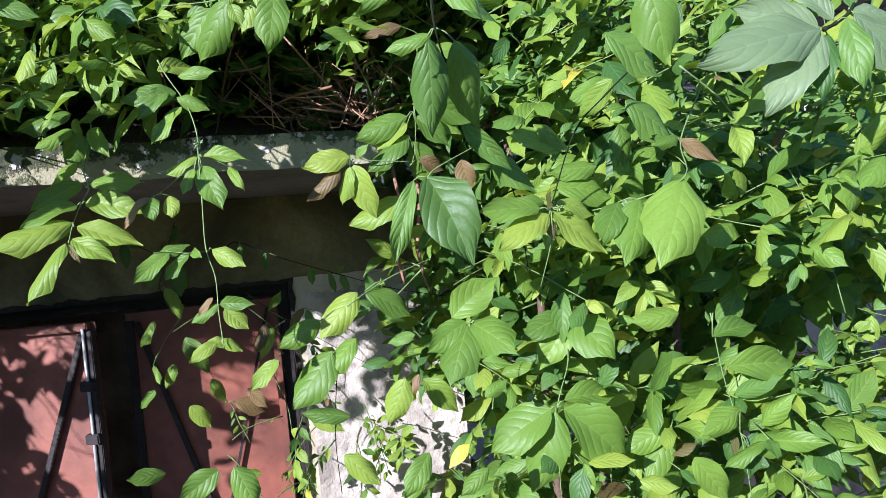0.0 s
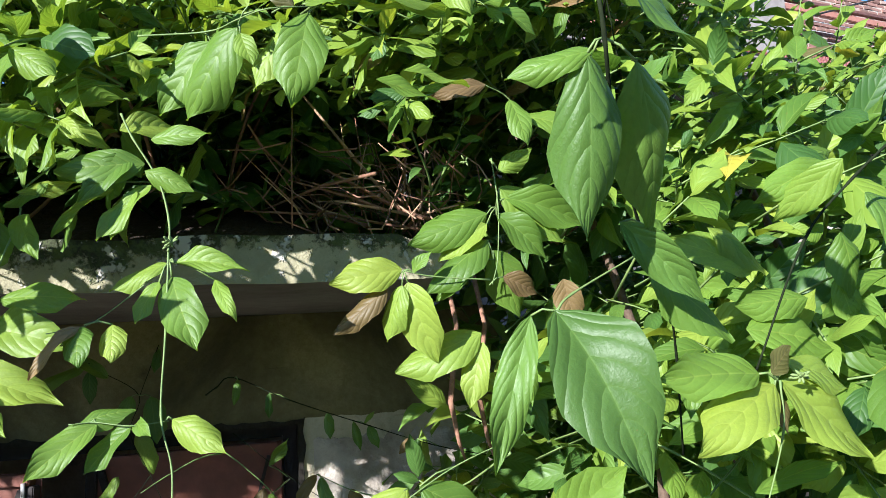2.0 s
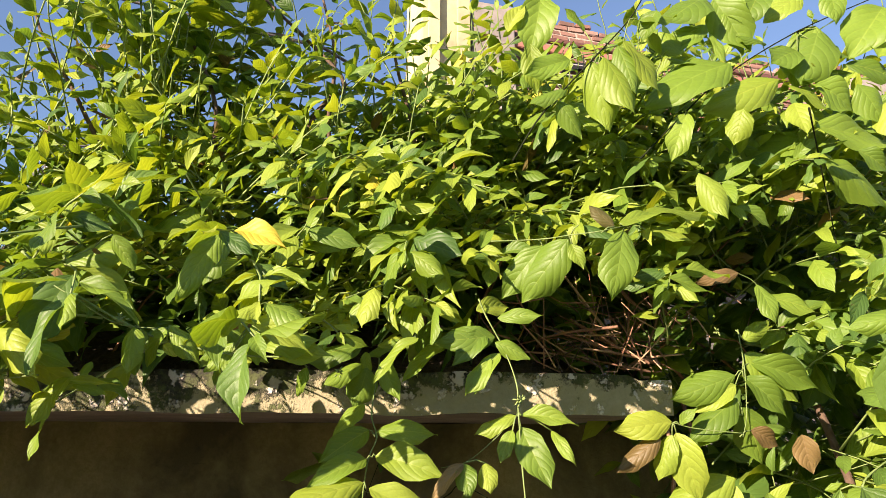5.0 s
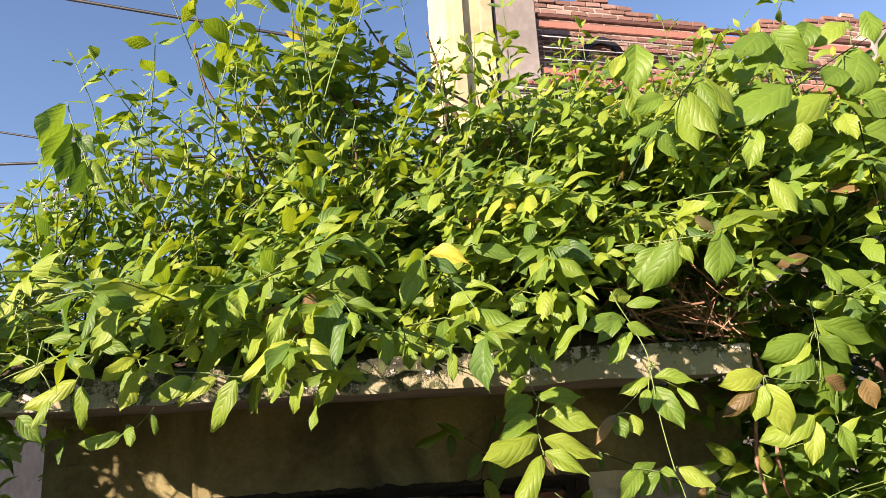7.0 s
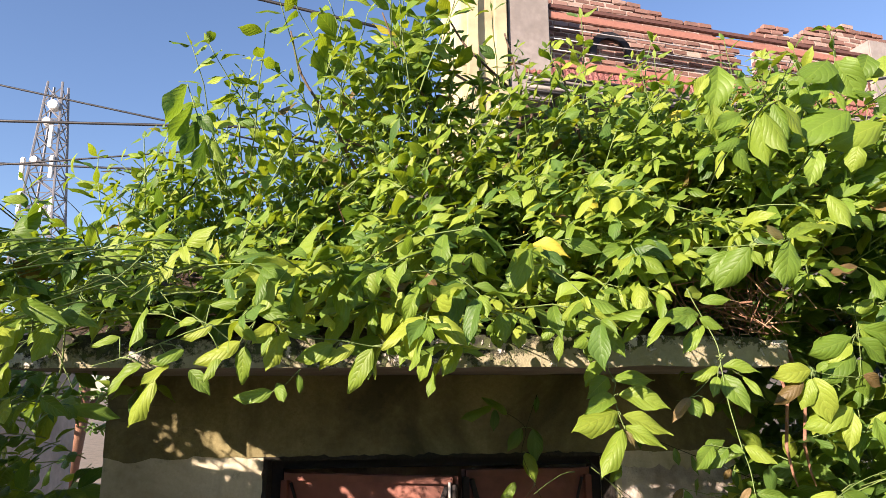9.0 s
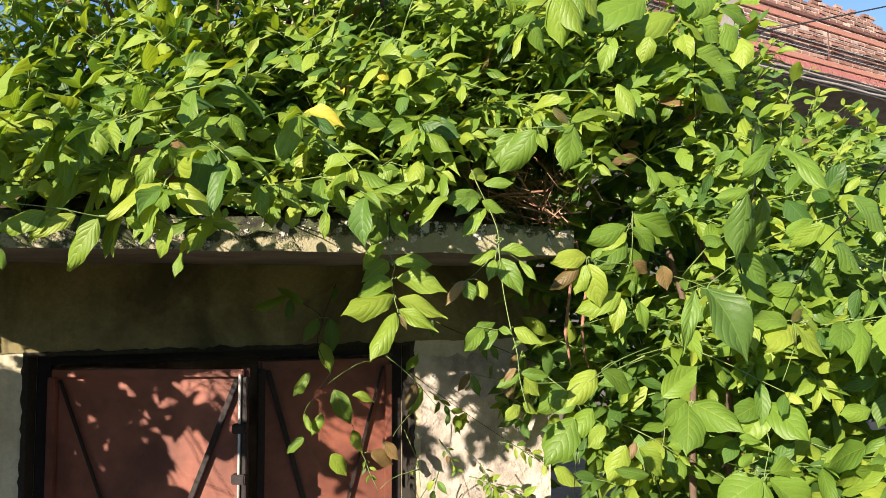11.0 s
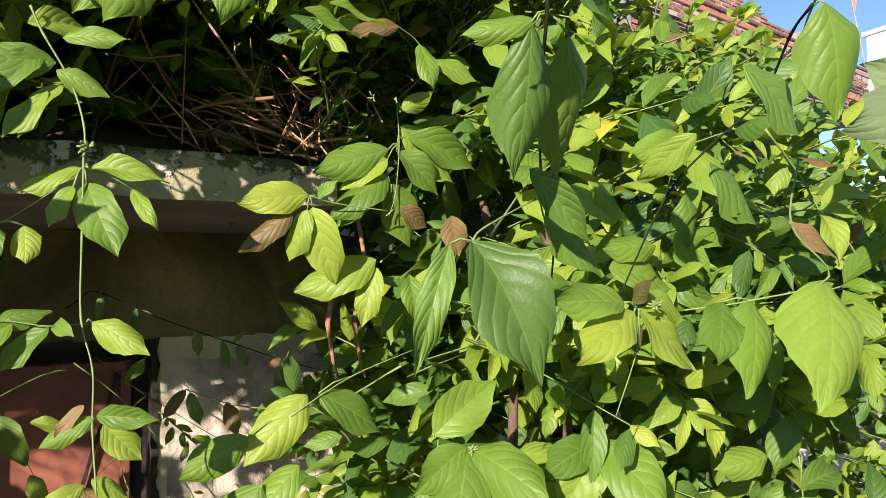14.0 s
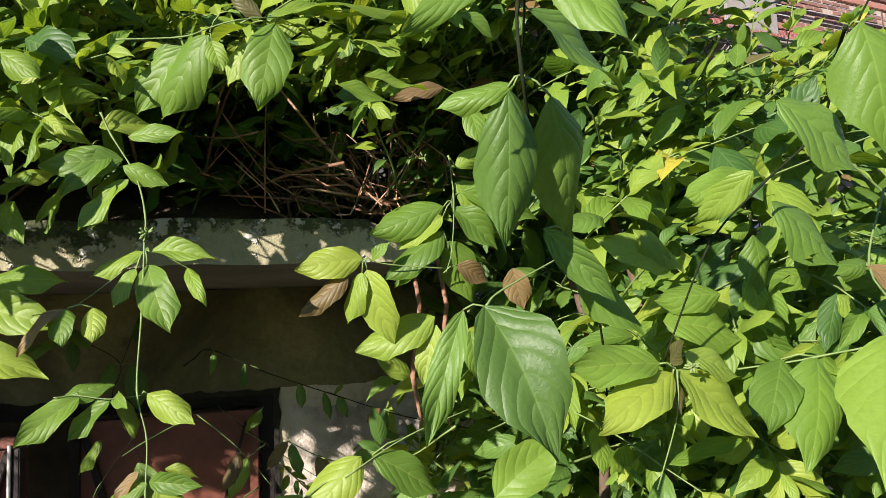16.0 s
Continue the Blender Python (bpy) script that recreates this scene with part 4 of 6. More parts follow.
YOUNG_SHOOT = ([
    ([(-0.006, 1.121, 2.054), (-0.012, 1.121, 2.005), (-0.032, 1.121, 1.926)], 0.002, STEM),
], [
    ((-0.009, 1.121, 2.050), (-0.109, 1.081, 2.004), 0.5, LEAF_YOUNG),
    ((-0.002, 1.121, 2.053), (0.090, 1.121, 1.965), 0.46, LEAF),
    ((-0.024, 1.121, 2.061), (-0.138, 1.101, 2.063), 0.45, LEAF),
    ((0.008, 1.121, 2.069), (0.082, 1.121, 2.042), 0.5, LEAF),
    ((-0.011, 1.121, 2.060), (-0.017, 1.081, 2.086), 0.5, LEAF_BROWN),
    ((-0.009, 1.121, 2.045), (-0.005, 1.111, 2.005), 0.5, LEAF_BROWN),
    ((0.066, 1.251, 2.104), (0.188, 1.241, 2.077), 0.55, LEAF),
    ((0.199, 1.251, 2.101), (0.266, 1.241, 2.063), 0.55, LEAF),
    ((0.085, 1.251, 2.173), (-0.020, 1.241, 2.208), 0.5, LEAF),
    ((0.202, 1.251, 2.160), (0.212, 1.241, 2.100), 0.6, LEAF),
    ((0.031, 1.251, 2.226), (0.108, 1.241, 2.173), 0.5, LEAF_YOUNG),
    ((0.156, 1.251, 2.137), (0.059, 1.241, 2.127), 0.5, LEAF),
])
LOW_SHOOTS = ([
    ([(0.315, 1.182, 2.311), (0.397, 1.182, 2.251), (0.453, 1.182, 2.178), (0.518, 1.182, 2.121), (0.605, 1.182, 1.957), (0.649, 1.182, 1.793)], 0.0034, STEM),
    ([(0.105, 1.372, 1.825), (0.066, 1.282, 1.761), (0.026, 1.252, 1.679), (0.024, 1.252, 1.587), (0.021, 1.252, 1.494)], 0.0025, STEM),
    ([(0.302, 1.132, 1.840), (0.317, 1.132, 1.726), (0.338, 1.132, 1.610), (0.358, 1.132, 1.481)], 0.0022, STEM),
], [
    ((0.095, 1.327, 1.844), (-0.005, 1.301, 1.811), 0.56, LEAF),
    ((0.097, 1.327, 1.840), (0.032, 1.307, 1.738), 0.60, LEAF_BROAD),
    ((0.103, 1.327, 1.842), (0.134, 1.216, 1.771), 0.62, LEAF_BROAD),
    ((0.014, 1.252, 1.678), (-0.107, 1.272, 1.612), 0.6, LEAF_BROAD),
    ((0.023, 1.252, 1.670), (-0.029, 1.262, 1.515), 0.52, LEAF_BROAD),
    ((0.040, 1.252, 1.674), (0.174, 1.222, 1.549), 0.5, LEAF_BROAD),
    ((0.043, 1.252, 1.690), (0.170, 1.262, 1.689), 0.42, LEAF),
    ((0.297, 1.132, 1.796), (0.405, 1.132, 1.815), 0.4, LEAF),
    ((0.324, 1.132, 1.736), (0.473, 1.112, 1.728), 0.4, LEAF),
    ((0.342, 1.132, 1.654), (0.253, 1.102, 1.620), 0.5, LEAF),
    ((0.354, 1.132, 1.573), (0.450, 1.102, 1.597), 0.5, LEAF),
    ((0.232, 1.132, 1.848), (0.140, 1.122, 1.839), 0.5, LEAF),
    ((0.210, 1.132, 1.764), (0.209, 1.252, 1.685), 0.5, LEAF),
])
MIDDLE_SHOOTS = ([
    ([(-0.343, 1.445, 1.905), (-0.251, 1.445, 1.951), (-0.156, 1.445, 1.984)], 0.002, STEM),
    ([(-0.117, 1.445, 1.846), (-0.119, 1.445, 1.755), (-0.133, 1.445, 1.681)], 0.002, STEM),
    ([(-0.370, 1.445, 1.791), (-0.386, 1.445, 1.647), (-0.381, 1.445, 1.522)], 0.002, STEM_DARK),
], [
    ((-0.101, 1.359, 1.850), (-0.066, 1.226, 1.810), 0.52, LEAF),
    ((-0.105, 1.359, 1.848), (-0.171, 1.273, 1.756), 0.58, LEAF),
    ((-0.109, 1.359, 1.852), (-0.197, 1.337, 1.805), 0.55, LEAF_BROAD),
    ((-0.116, 1.445, 1.852), (-0.020, 1.415, 1.936), 0.6, LEAF_BROAD),
    ((-0.313, 1.445, 1.930), (-0.396, 1.425, 1.844), 0.56, LEAF),
    ((-0.297, 1.445, 1.931), (-0.200, 1.435, 1.868), 0.5, LEAF),
    ((-0.325, 1.445, 1.835), (-0.396, 1.425, 1.770), 0.6, LEAF),
    ((-0.394, 1.445, 1.881), (-0.478, 1.435, 1.830), 0.55, LEAF),
    ((-0.377, 1.445, 1.815), (-0.459, 1.425, 1.710), 0.6, LEAF_BROAD),
    ((-0.230, 1.445, 1.737), (-0.268, 1.455, 1.638), 0.58, LEAF),
    ((-0.192, 1.445, 1.730), (-0.121, 1.425, 1.653), 0.5, LEAF_YOUNG),
    ((-0.200, 1.445, 1.742), (-0.225, 1.445, 1.696), 0.5, LEAF_BROWN),
    ((-0.436, 1.445, 1.698), (-0.369, 1.425, 1.653), 0.5, LEAF),
])
BOTTOM_SHOOTS = ([
], [
    ((-0.394, 1.145, 1.690), (-0.343, 1.125, 1.636), 0.5, LEAF),
    ((-0.253, 1.145, 1.670), (-0.301, 1.115, 1.611), 0.5, LEAF_BROAD),
    ((-0.588, 1.145, 1.700), (-0.650, 1.135, 1.662), 0.6, LEAF_BROAD),
    ((-0.565, 1.145, 1.701), (-0.535, 1.125, 1.638), 0.62, LEAF_BROAD),
    ((-0.665, 1.145, 1.708), (-0.712, 1.115, 1.711), 0.5, LEAF),
    ((-0.482, 1.145, 1.858), (-0.527, 1.135, 1.820), 0.55, LEAF),
    ((-0.146, 1.145, 1.810), (-0.100, 1.125, 1.796), 0.5, LEAF_BROAD),
    ((-0.147, 1.145, 1.748), (-0.102, 1.145, 1.773), 0.5, LEAF_BROAD),
    ((-0.378, 1.145, 1.751), (-0.454, 1.145, 1.764), 0.4, LEAF),
    ((-0.153, 1.145, 1.626), (-0.204, 1.135, 1.588), 0.5, LEAF),
    ((0.130, 1.145, 1.552), (0.193, 1.115, 1.539), 0.5, LEAF),
    ((0.246, 1.145, 1.575), (0.307, 1.135, 1.476), 0.5, LEAF),
    ((0.202, 1.145, 1.527), (0.115, 1.125, 1.505), 0.5, LEAF_YOUNG),
])
TOP_SHOOT = ([
    ([(-0.599, 1.401, 2.660), (-0.535, 1.401, 2.760), (-0.428, 1.401, 2.889), (-0.358, 1.401, 2.967), (-0.316, 1.401, 3.036)], 0.003, STEM_DARK),
], [
    ((-0.530, 1.401, 3.009), (-0.550, 1.381, 2.871), 0.5, LEAF_BROAD),
    ((-0.554, 1.401, 2.900), (-0.545, 1.421, 2.809), 0.5, LEAF_YOUNG),
    ((-0.480, 1.401, 2.871), (-0.568, 1.381, 2.826), 0.5, LEAF_BROAD),
    ((-0.373, 1.401, 2.918), (-0.302, 1.391, 2.814), 0.5, LEAF_YOUNG),
    ((-0.386, 1.401, 2.908), (-0.363, 1.381, 2.804), 0.5, LEAF),
    ((-0.415, 1.401, 2.882), (-0.368, 1.371, 2.758), 0.46, LEAF_YOUNG),
    ((-0.440, 1.401, 2.871), (-0.406, 1.411, 2.740), 0.46, LEAF_BROAD),
    ((-0.340, 1.401, 2.966), (-0.257, 1.411, 2.995), 0.5, LEAF_YOUNG),
    ((-0.302, 1.401, 2.991), (-0.330, 1.411, 2.935), 0.8, LEAF),
    ((-0.489, 1.401, 2.809), (-0.561, 1.381, 2.773), 0.5, LEAF_BROAD),
    ((-0.507, 1.401, 2.785), (-0.463, 1.401, 2.716), 0.5, LEAF_BROAD),
    ((-0.448, 1.401, 2.934), (-0.488, 1.381, 2.968), 0.4, LEAF_BROAD),
    ((-0.596, 1.401, 2.922), (-0.571, 1.381, 2.984), 0.5, LEAF_YOUNG),
])
TOP_SHOOT_FAR = ([
    ([(-0.326, 1.458, 2.708), (-0.238, 1.458, 2.800), (-0.143, 1.458, 2.896), (0.025, 1.458, 3.003), (0.230, 1.458, 3.114)], 0.003, STEM_DARK),
    ([(-0.058, 1.348, 2.769), (0.068, 1.508, 2.711), (0.118, 1.568, 2.541)], 0.003, STEM_DARK),
], [
    ((-0.130, 1.458, 2.920), (-0.310, 1.428, 2.820), 0.5, LEAF_BROAD),
    ((-0.128, 1.458, 3.042), (-0.088, 1.458, 2.953), 0.6, LEAF_BROAD),
    ((-0.180, 1.458, 2.988), (-0.272, 1.468, 2.942), 0.6, LEAF_BROAD),
    ((-0.031, 1.458, 2.891), (-0.183, 1.458, 2.813), 0.46, LEAF_YOUNG),
    ((-0.013, 1.458, 2.879), (0.074, 1.448, 2.826), 0.36, LEAF_YOUNG),
    ((0.085, 1.558, 2.806), (-0.065, 1.538, 2.719), 0.5, LEAF_BROAD),
    ((-0.001, 1.578, 2.838), (-0.092, 1.558, 2.756), 0.5, LEAF),
    ((-0.222, 1.458, 2.679), (-0.187, 1.428, 2.584), 0.5, LEAF),
    ((0.230, 1.458, 3.079), (0.133, 1.428, 2.950), 0.6, LEAF),
    ((0.068, 1.458, 3.021), (0.017, 1.468, 2.889), 0.6, LEAF_BROAD),
    ((0.072, 1.458, 2.967), (0.139, 1.448, 2.937), 0.5, LEAF_BROAD),
    ((-0.046, 1.458, 2.970), (-0.112, 1.438, 2.977), 0.4, LEAF_BROAD),
    ((0.032, 1.458, 2.791), (0.224, 1.478, 2.756), 0.4, LEAF_BROAD),
    ((0.040, 1.458, 2.716), (0.203, 1.478, 2.643), 0.4, LEAF),
    ((-0.230, 1.458, 2.935), (-0.273, 1.468, 2.988), 0.8, LEAF_BROAD),
    ((-0.171, 1.458, 3.007), (-0.227, 1.448, 2.959), 0.6, LEAF_BROAD),
    ((-0.167, 1.458, 2.987), (-0.140, 1.448, 2.916), 0.3, LEAF_BROAD),
    ((-0.148, 1.458, 3.071), (-0.094, 1.458, 2.951), 0.7, LEAF_BROAD),
    ((0.019, 1.458, 2.959), (-0.055, 1.438, 2.917), 0.9, LEAF_BROAD),
    ((0.074, 1.458, 3.015), (0.017, 1.438, 2.879), 0.7, LEAF_BROAD),
    ((0.250, 1.458, 3.023), (0.167, 1.428, 2.940), 0.8, LEAF_BROAD),
    ((0.122, 1.458, 2.936), (0.224, 1.438, 2.899), 0.5, LEAF),
    ((0.138, 1.458, 2.890), (0.182, 1.448, 2.805), 0.7, LEAF_BROAD),
    ((0.199, 1.458, 2.855), (0.177, 1.428, 2.762), 0.7, LEAF),
    ((0.115, 1.458, 2.742), (0.173, 1.448, 2.700), 0.6, LEAF),
    ((0.047, 1.458, 2.884), (0.126, 1.448, 2.835), 0.8, LEAF_BROAD),
    ((-0.115, 1.458, 2.820), (-0.133, 1.468, 2.751), 0.8, LEAF_YOUNG),
    ((-0.005, 1.458, 2.840), (-0.015, 1.428, 2.760), 0.6, LEAF_YOUNG),
    ((-0.231, 1.458, 2.806), (-0.275, 1.458, 2.706), 0.5, LEAF_BROAD),
    ((-0.171, 1.458, 3.071), (-0.255, 1.428, 2.995), 0.9, LEAF_BROAD),
    ((-0.116, 1.458, 3.086), (-0.108, 1.448, 3.012), 0.7, LEAF_BROAD),
    ((-0.049, 1.458, 3.094), (-0.089, 1.438, 3.005), 0.7, LEAF),
    ((0.046, 1.458, 3.092), (-0.035, 1.458, 3.035), 0.7, LEAF),
    ((0.111, 1.458, 3.125), (0.109, 1.438, 3.027), 0.6, LEAF_BROAD),
])
EDGE_SHOOT = ([
    ([(-1.272, 1.266, 2.269), (-1.338, 1.266, 2.262), (-1.425, 1.266, 2.265), (-1.489, 1.266, 2.276), (-1.553, 1.266, 2.282), (-1.615, 1.266, 2.299)], 0.002, STEM),
    ([(-1.572, 1.266, 2.218), (-1.607, 1.266, 2.182), (-1.652, 1.266, 2.164)], 0.0012, STEM),
    ([(-1.307, 1.266, 2.416), (-1.246, 1.266, 2.377), (-1.180, 1.266, 2.340), (-1.123, 1.266, 2.334)], 0.002, STEM),
], [
    ((-1.508, 1.266, 2.268), (-1.581, 1.266, 2.232), 0.58, LEAF_YOUNG),
    ((-1.502, 1.266, 2.262), (-1.537, 1.276, 2.214), 0.42, LEAF_YOUNG),
    ((-1.462, 1.266, 2.266), (-1.528, 1.256, 2.224), 0.4, LEAF_YOUNG),
    ((-1.427, 1.266, 2.260), (-1.476, 1.276, 2.168), 0.44, LEAF_YOUNG),
    ((-1.382, 1.266, 2.263), (-1.329, 1.256, 2.231), 0.42, LEAF_YOUNG),
    ((-1.307, 1.266, 2.250), (-1.328, 1.276, 2.190), 0.56, LEAF),
    ((-1.627, 1.266, 2.173), (-1.703, 1.266, 2.159), 0.5, LEAF),
    ((-1.620, 1.266, 2.190), (-1.602, 1.236, 2.155), 0.55, LEAF),
    ((-1.577, 1.266, 2.207), (-1.574, 1.276, 2.168), 0.5, LEAF),
    ((-1.444, 1.266, 2.441), (-1.430, 1.256, 2.361), 0.6, LEAF_YOUNG),
    ((-1.328, 1.266, 2.392), (-1.364, 1.236, 2.313), 0.42, LEAF),
    ((-1.313, 1.266, 2.395), (-1.268, 1.276, 2.332), 0.5, LEAF),
    ((-1.154, 1.266, 2.335), (-1.149, 1.246, 2.274), 0.6, LEAF),
])
LEFT_SHOOT = ([
    ([(-1.657, 1.205, 2.310), (-1.753, 1.205, 2.297), (-1.837, 1.205, 2.266), (-1.908, 1.205, 2.239), (-1.961, 1.205, 2.222)], 0.0022, STEM),
], [
    ((-1.839, 1.205, 2.196), (-1.894, 1.215, 2.108), 0.46, LEAF_YOUNG),
    ((-1.866, 1.205, 2.227), (-1.927, 1.195, 2.172), 0.5, LEAF_YOUNG),
    ((-1.769, 1.205, 2.311), (-1.835, 1.215, 2.284), 0.46, LEAF_YOUNG),
    ((-1.739, 1.205, 2.302), (-1.797, 1.205, 2.272), 0.46, LEAF_YOUNG),
    ((-1.684, 1.205, 2.270), (-1.766, 1.195, 2.224), 0.46, LEAF_YOUNG),
    ((-1.789, 1.205, 2.254), (-1.845, 1.185, 2.226), 0.5, LEAF),
    ((-1.723, 1.205, 2.251), (-1.746, 1.185, 2.194), 0.5, LEAF_YOUNG),
    ((-1.675, 1.205, 2.260), (-1.682, 1.215, 2.186), 0.5, LEAF_YOUNG),
    ((-1.777, 1.205, 2.215), (-1.734, 1.195, 2.170), 0.5, LEAF),
    ((-1.911, 1.205, 2.278), (-1.960, 1.195, 2.260), 0.4, LEAF_YOUNG),
    ((-1.815, 1.205, 2.225), (-1.856, 1.175, 2.189), 0.5, LEAF_YOUNG),
    ((-1.705, 1.205, 2.311), (-1.654, 1.195, 2.269), 0.4, LEAF_YOUNG),
    ((-1.746, 1.205, 2.342), (-1.684, 1.185, 2.349), 0.4, LEAF_YOUNG),
])
SLAB_SHOOT = ([
    ([(-1.325, 1.290, 2.442), (-1.287, 1.290, 2.410), (-1.246, 1.290, 2.386), (-1.163, 1.290, 2.338), (-1.115, 1.290, 2.320), (-1.026, 1.290, 2.302), (-0.937, 1.290, 2.299)], 0.0036, STEM),
    ([(-1.303, 1.290, 2.413), (-1.274, 1.290, 2.427), (-1.233, 1.290, 2.449)], 0.002, STEM),
], [
    ((-1.152, 1.290, 2.336), (-1.151, 1.260, 2.275), 0.6, LEAF),
    ((-1.117, 1.290, 2.339), (-1.143, 1.290, 2.285), 0.6, LEAF),
    ((-1.113, 1.290, 2.342), (-1.066, 1.280, 2.290), 0.45, LEAF),
    ((-1.023, 1.290, 2.319), (-1.060, 1.290, 2.277), 0.5, LEAF),
    ((-1.004, 1.290, 2.346), (-0.993, 1.280, 2.289), 0.55, LEAF_YOUNG),
    ((-1.021, 1.290, 2.290), (-1.026, 1.280, 2.235), 0.45, LEAF_YOUNG),
    ((-0.986, 1.290, 2.315), (-0.901, 1.260, 2.324), 0.5, LEAF),
    ((-0.969, 1.290, 2.299), (-0.888, 1.270, 2.310), 0.5, LEAF),
    ((-0.920, 1.290, 2.286), (-0.935, 1.300, 2.246), 0.5, LEAF_YOUNG),
    ((-0.996, 1.290, 2.346), (-1.049, 1.280, 2.342), 0.3, LEAF_BROWN),
    ((-1.328, 1.290, 2.405), (-1.332, 1.270, 2.340), 0.7, LEAF_YOUNG),
    ((-1.324, 1.290, 2.400), (-1.273, 1.270, 2.341), 0.5, LEAF_BROAD),
    ((-1.363, 1.290, 2.383), (-1.385, 1.300, 2.339), 0.7, LEAF_YOUNG),
    ((-1.236, 1.290, 2.269), (-1.280, 1.280, 2.205), 0.5, LEAF_YOUNG),
    ((-1.240, 1.290, 2.265), (-1.179, 1.310, 2.258), 0.35, LEAF_YOUNG),
    ((-1.232, 1.290, 2.259), (-1.183, 1.280, 2.246), 0.3, LEAF_YOUNG),
    ((-1.211, 1.290, 2.290), (-1.214, 1.270, 2.270), 0.5, LEAF_YOUNG),
    ((-1.233, 1.290, 2.449), (-1.222, 1.300, 2.446), 0.5, LEAF_BROWN),
    ((-1.208, 1.290, 2.472), (-1.176, 1.300, 2.423), 0.5, LEAF),
    ((-0.980, 1.290, 2.356), (-0.944, 1.290, 2.379), 0.6, LEAF),
    ((-0.829, 1.290, 2.403), (-0.847, 1.260, 2.346), 0.6, LEAF_YOUNG),
    ((-0.763, 1.290, 2.330), (-0.829, 1.270, 2.273), 0.4, LEAF_YOUNG),
])
# upper leaves take deep green: the slab's shade put into their colour
SHADE_SHOOT = ([
    ([(-0.954, 2.478, 2.126), (-0.922, 2.478, 2.098), (-0.831, 2.478, 2.035), (-0.850, 2.478, 1.944), (-0.804, 2.478, 1.835), (-0.745, 2.478, 1.683), (-0.675, 2.478, 1.530)], 0.0022, STEM_DARK),
    ([(-0.790, 2.478, 2.163), (-0.831, 2.478, 2.035)], 0.0018, STEM_DARK),
    ([(-0.609, 2.478, 1.920), (-0.465, 2.478, 1.795), (-0.268, 2.478, 1.654), (0.038, 2.478, 1.447)], 0.0022, STEM_DARK),
    ([(-0.804, 2.478, 1.835), (-0.880, 2.478, 1.730), (-0.900, 2.478, 1.604), (-0.832, 2.478, 1.475)], 0.0018, STEM_DARK),
], [
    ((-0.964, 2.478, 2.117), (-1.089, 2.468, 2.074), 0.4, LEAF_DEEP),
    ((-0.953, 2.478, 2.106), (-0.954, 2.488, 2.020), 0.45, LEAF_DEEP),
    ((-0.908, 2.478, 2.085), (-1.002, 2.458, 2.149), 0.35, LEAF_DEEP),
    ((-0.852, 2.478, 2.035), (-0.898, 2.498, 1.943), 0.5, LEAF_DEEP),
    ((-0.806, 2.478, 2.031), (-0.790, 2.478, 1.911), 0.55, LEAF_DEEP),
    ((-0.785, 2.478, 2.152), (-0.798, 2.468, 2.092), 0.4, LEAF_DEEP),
    ((-0.839, 2.478, 1.944), (-0.803, 2.478, 1.835), 0.5, LEAF_BROAD),
    ((-0.882, 2.478, 1.837), (-0.943, 2.478, 1.754), 0.5, LEAF_BROAD),
    ((-0.791, 2.478, 1.770), (-0.738, 2.458, 1.642), 0.5, LEAF),
    ((-0.835, 2.478, 1.686), (-0.868, 2.478, 1.604), 0.5, LEAF),
    ((-0.723, 2.478, 1.747), (-0.635, 2.468, 1.724), 0.4, LEAF),
    ((-0.799, 2.478, 1.536), (-0.741, 2.478, 1.447), 0.6, LEAF_YOUNG),
    ((-0.652, 2.478, 1.529), (-0.554, 2.488, 1.477), 0.6, LEAF_BROWN),
    ((-0.606, 2.478, 1.569), (-0.546, 2.448, 1.498), 0.5, LEAF_BROWN),
    ((-0.721, 2.478, 1.618), (-0.679, 2.468, 1.533), 0.5, LEAF),
    ((-0.901, 2.478, 1.689), (-0.886, 2.438, 1.631), 0.4, LEAF),
    ((-0.900, 2.478, 1.604), (-0.962, 2.488, 1.543), 0.5, LEAF),
    ((-0.513, 2.478, 1.829), (-0.465, 2.478, 1.896), 0.5, LEAF_BROAD),
    ((-0.268, 2.478, 1.654), (-0.317, 2.458, 1.583), 0.5, LEAF),
])
# deep green here paints the dark side of backlit leaves
BACKLIT_SPRAY = ([
    ([(-1.935, 1.60, 2.995), (-1.920, 1.60, 2.940), (-1.900, 1.60, 2.885), (-1.875, 1.60, 2.830), (-1.845, 1.62, 2.720), (-1.820, 1.66, 2.600)], 0.0030, STEM),
], [
    ((-1.937, 1.60, 2.990), (-1.962, 1.57, 2.850), 0.50, LEAF_DEEP),
    ((-1.918, 1.60, 2.935), (-1.952, 1.58, 2.800), 0.54, LEAF_DEEP),
    ((-1.898, 1.60, 2.885), (-1.922, 1.58, 2.770), 0.50, LEAF_DEEP),
    ((-1.876, 1.60, 2.835), (-1.888, 1.58, 2.730), 0.52, LEAF_DEEP),
    ((-1.905, 1.60, 2.900), (-1.850, 1.58, 2.850), 0.46, LEAF_DEEP),
    ((-1.880, 1.60, 2.840), (-1.825, 1.59, 2.770), 0.46, LEAF),
])
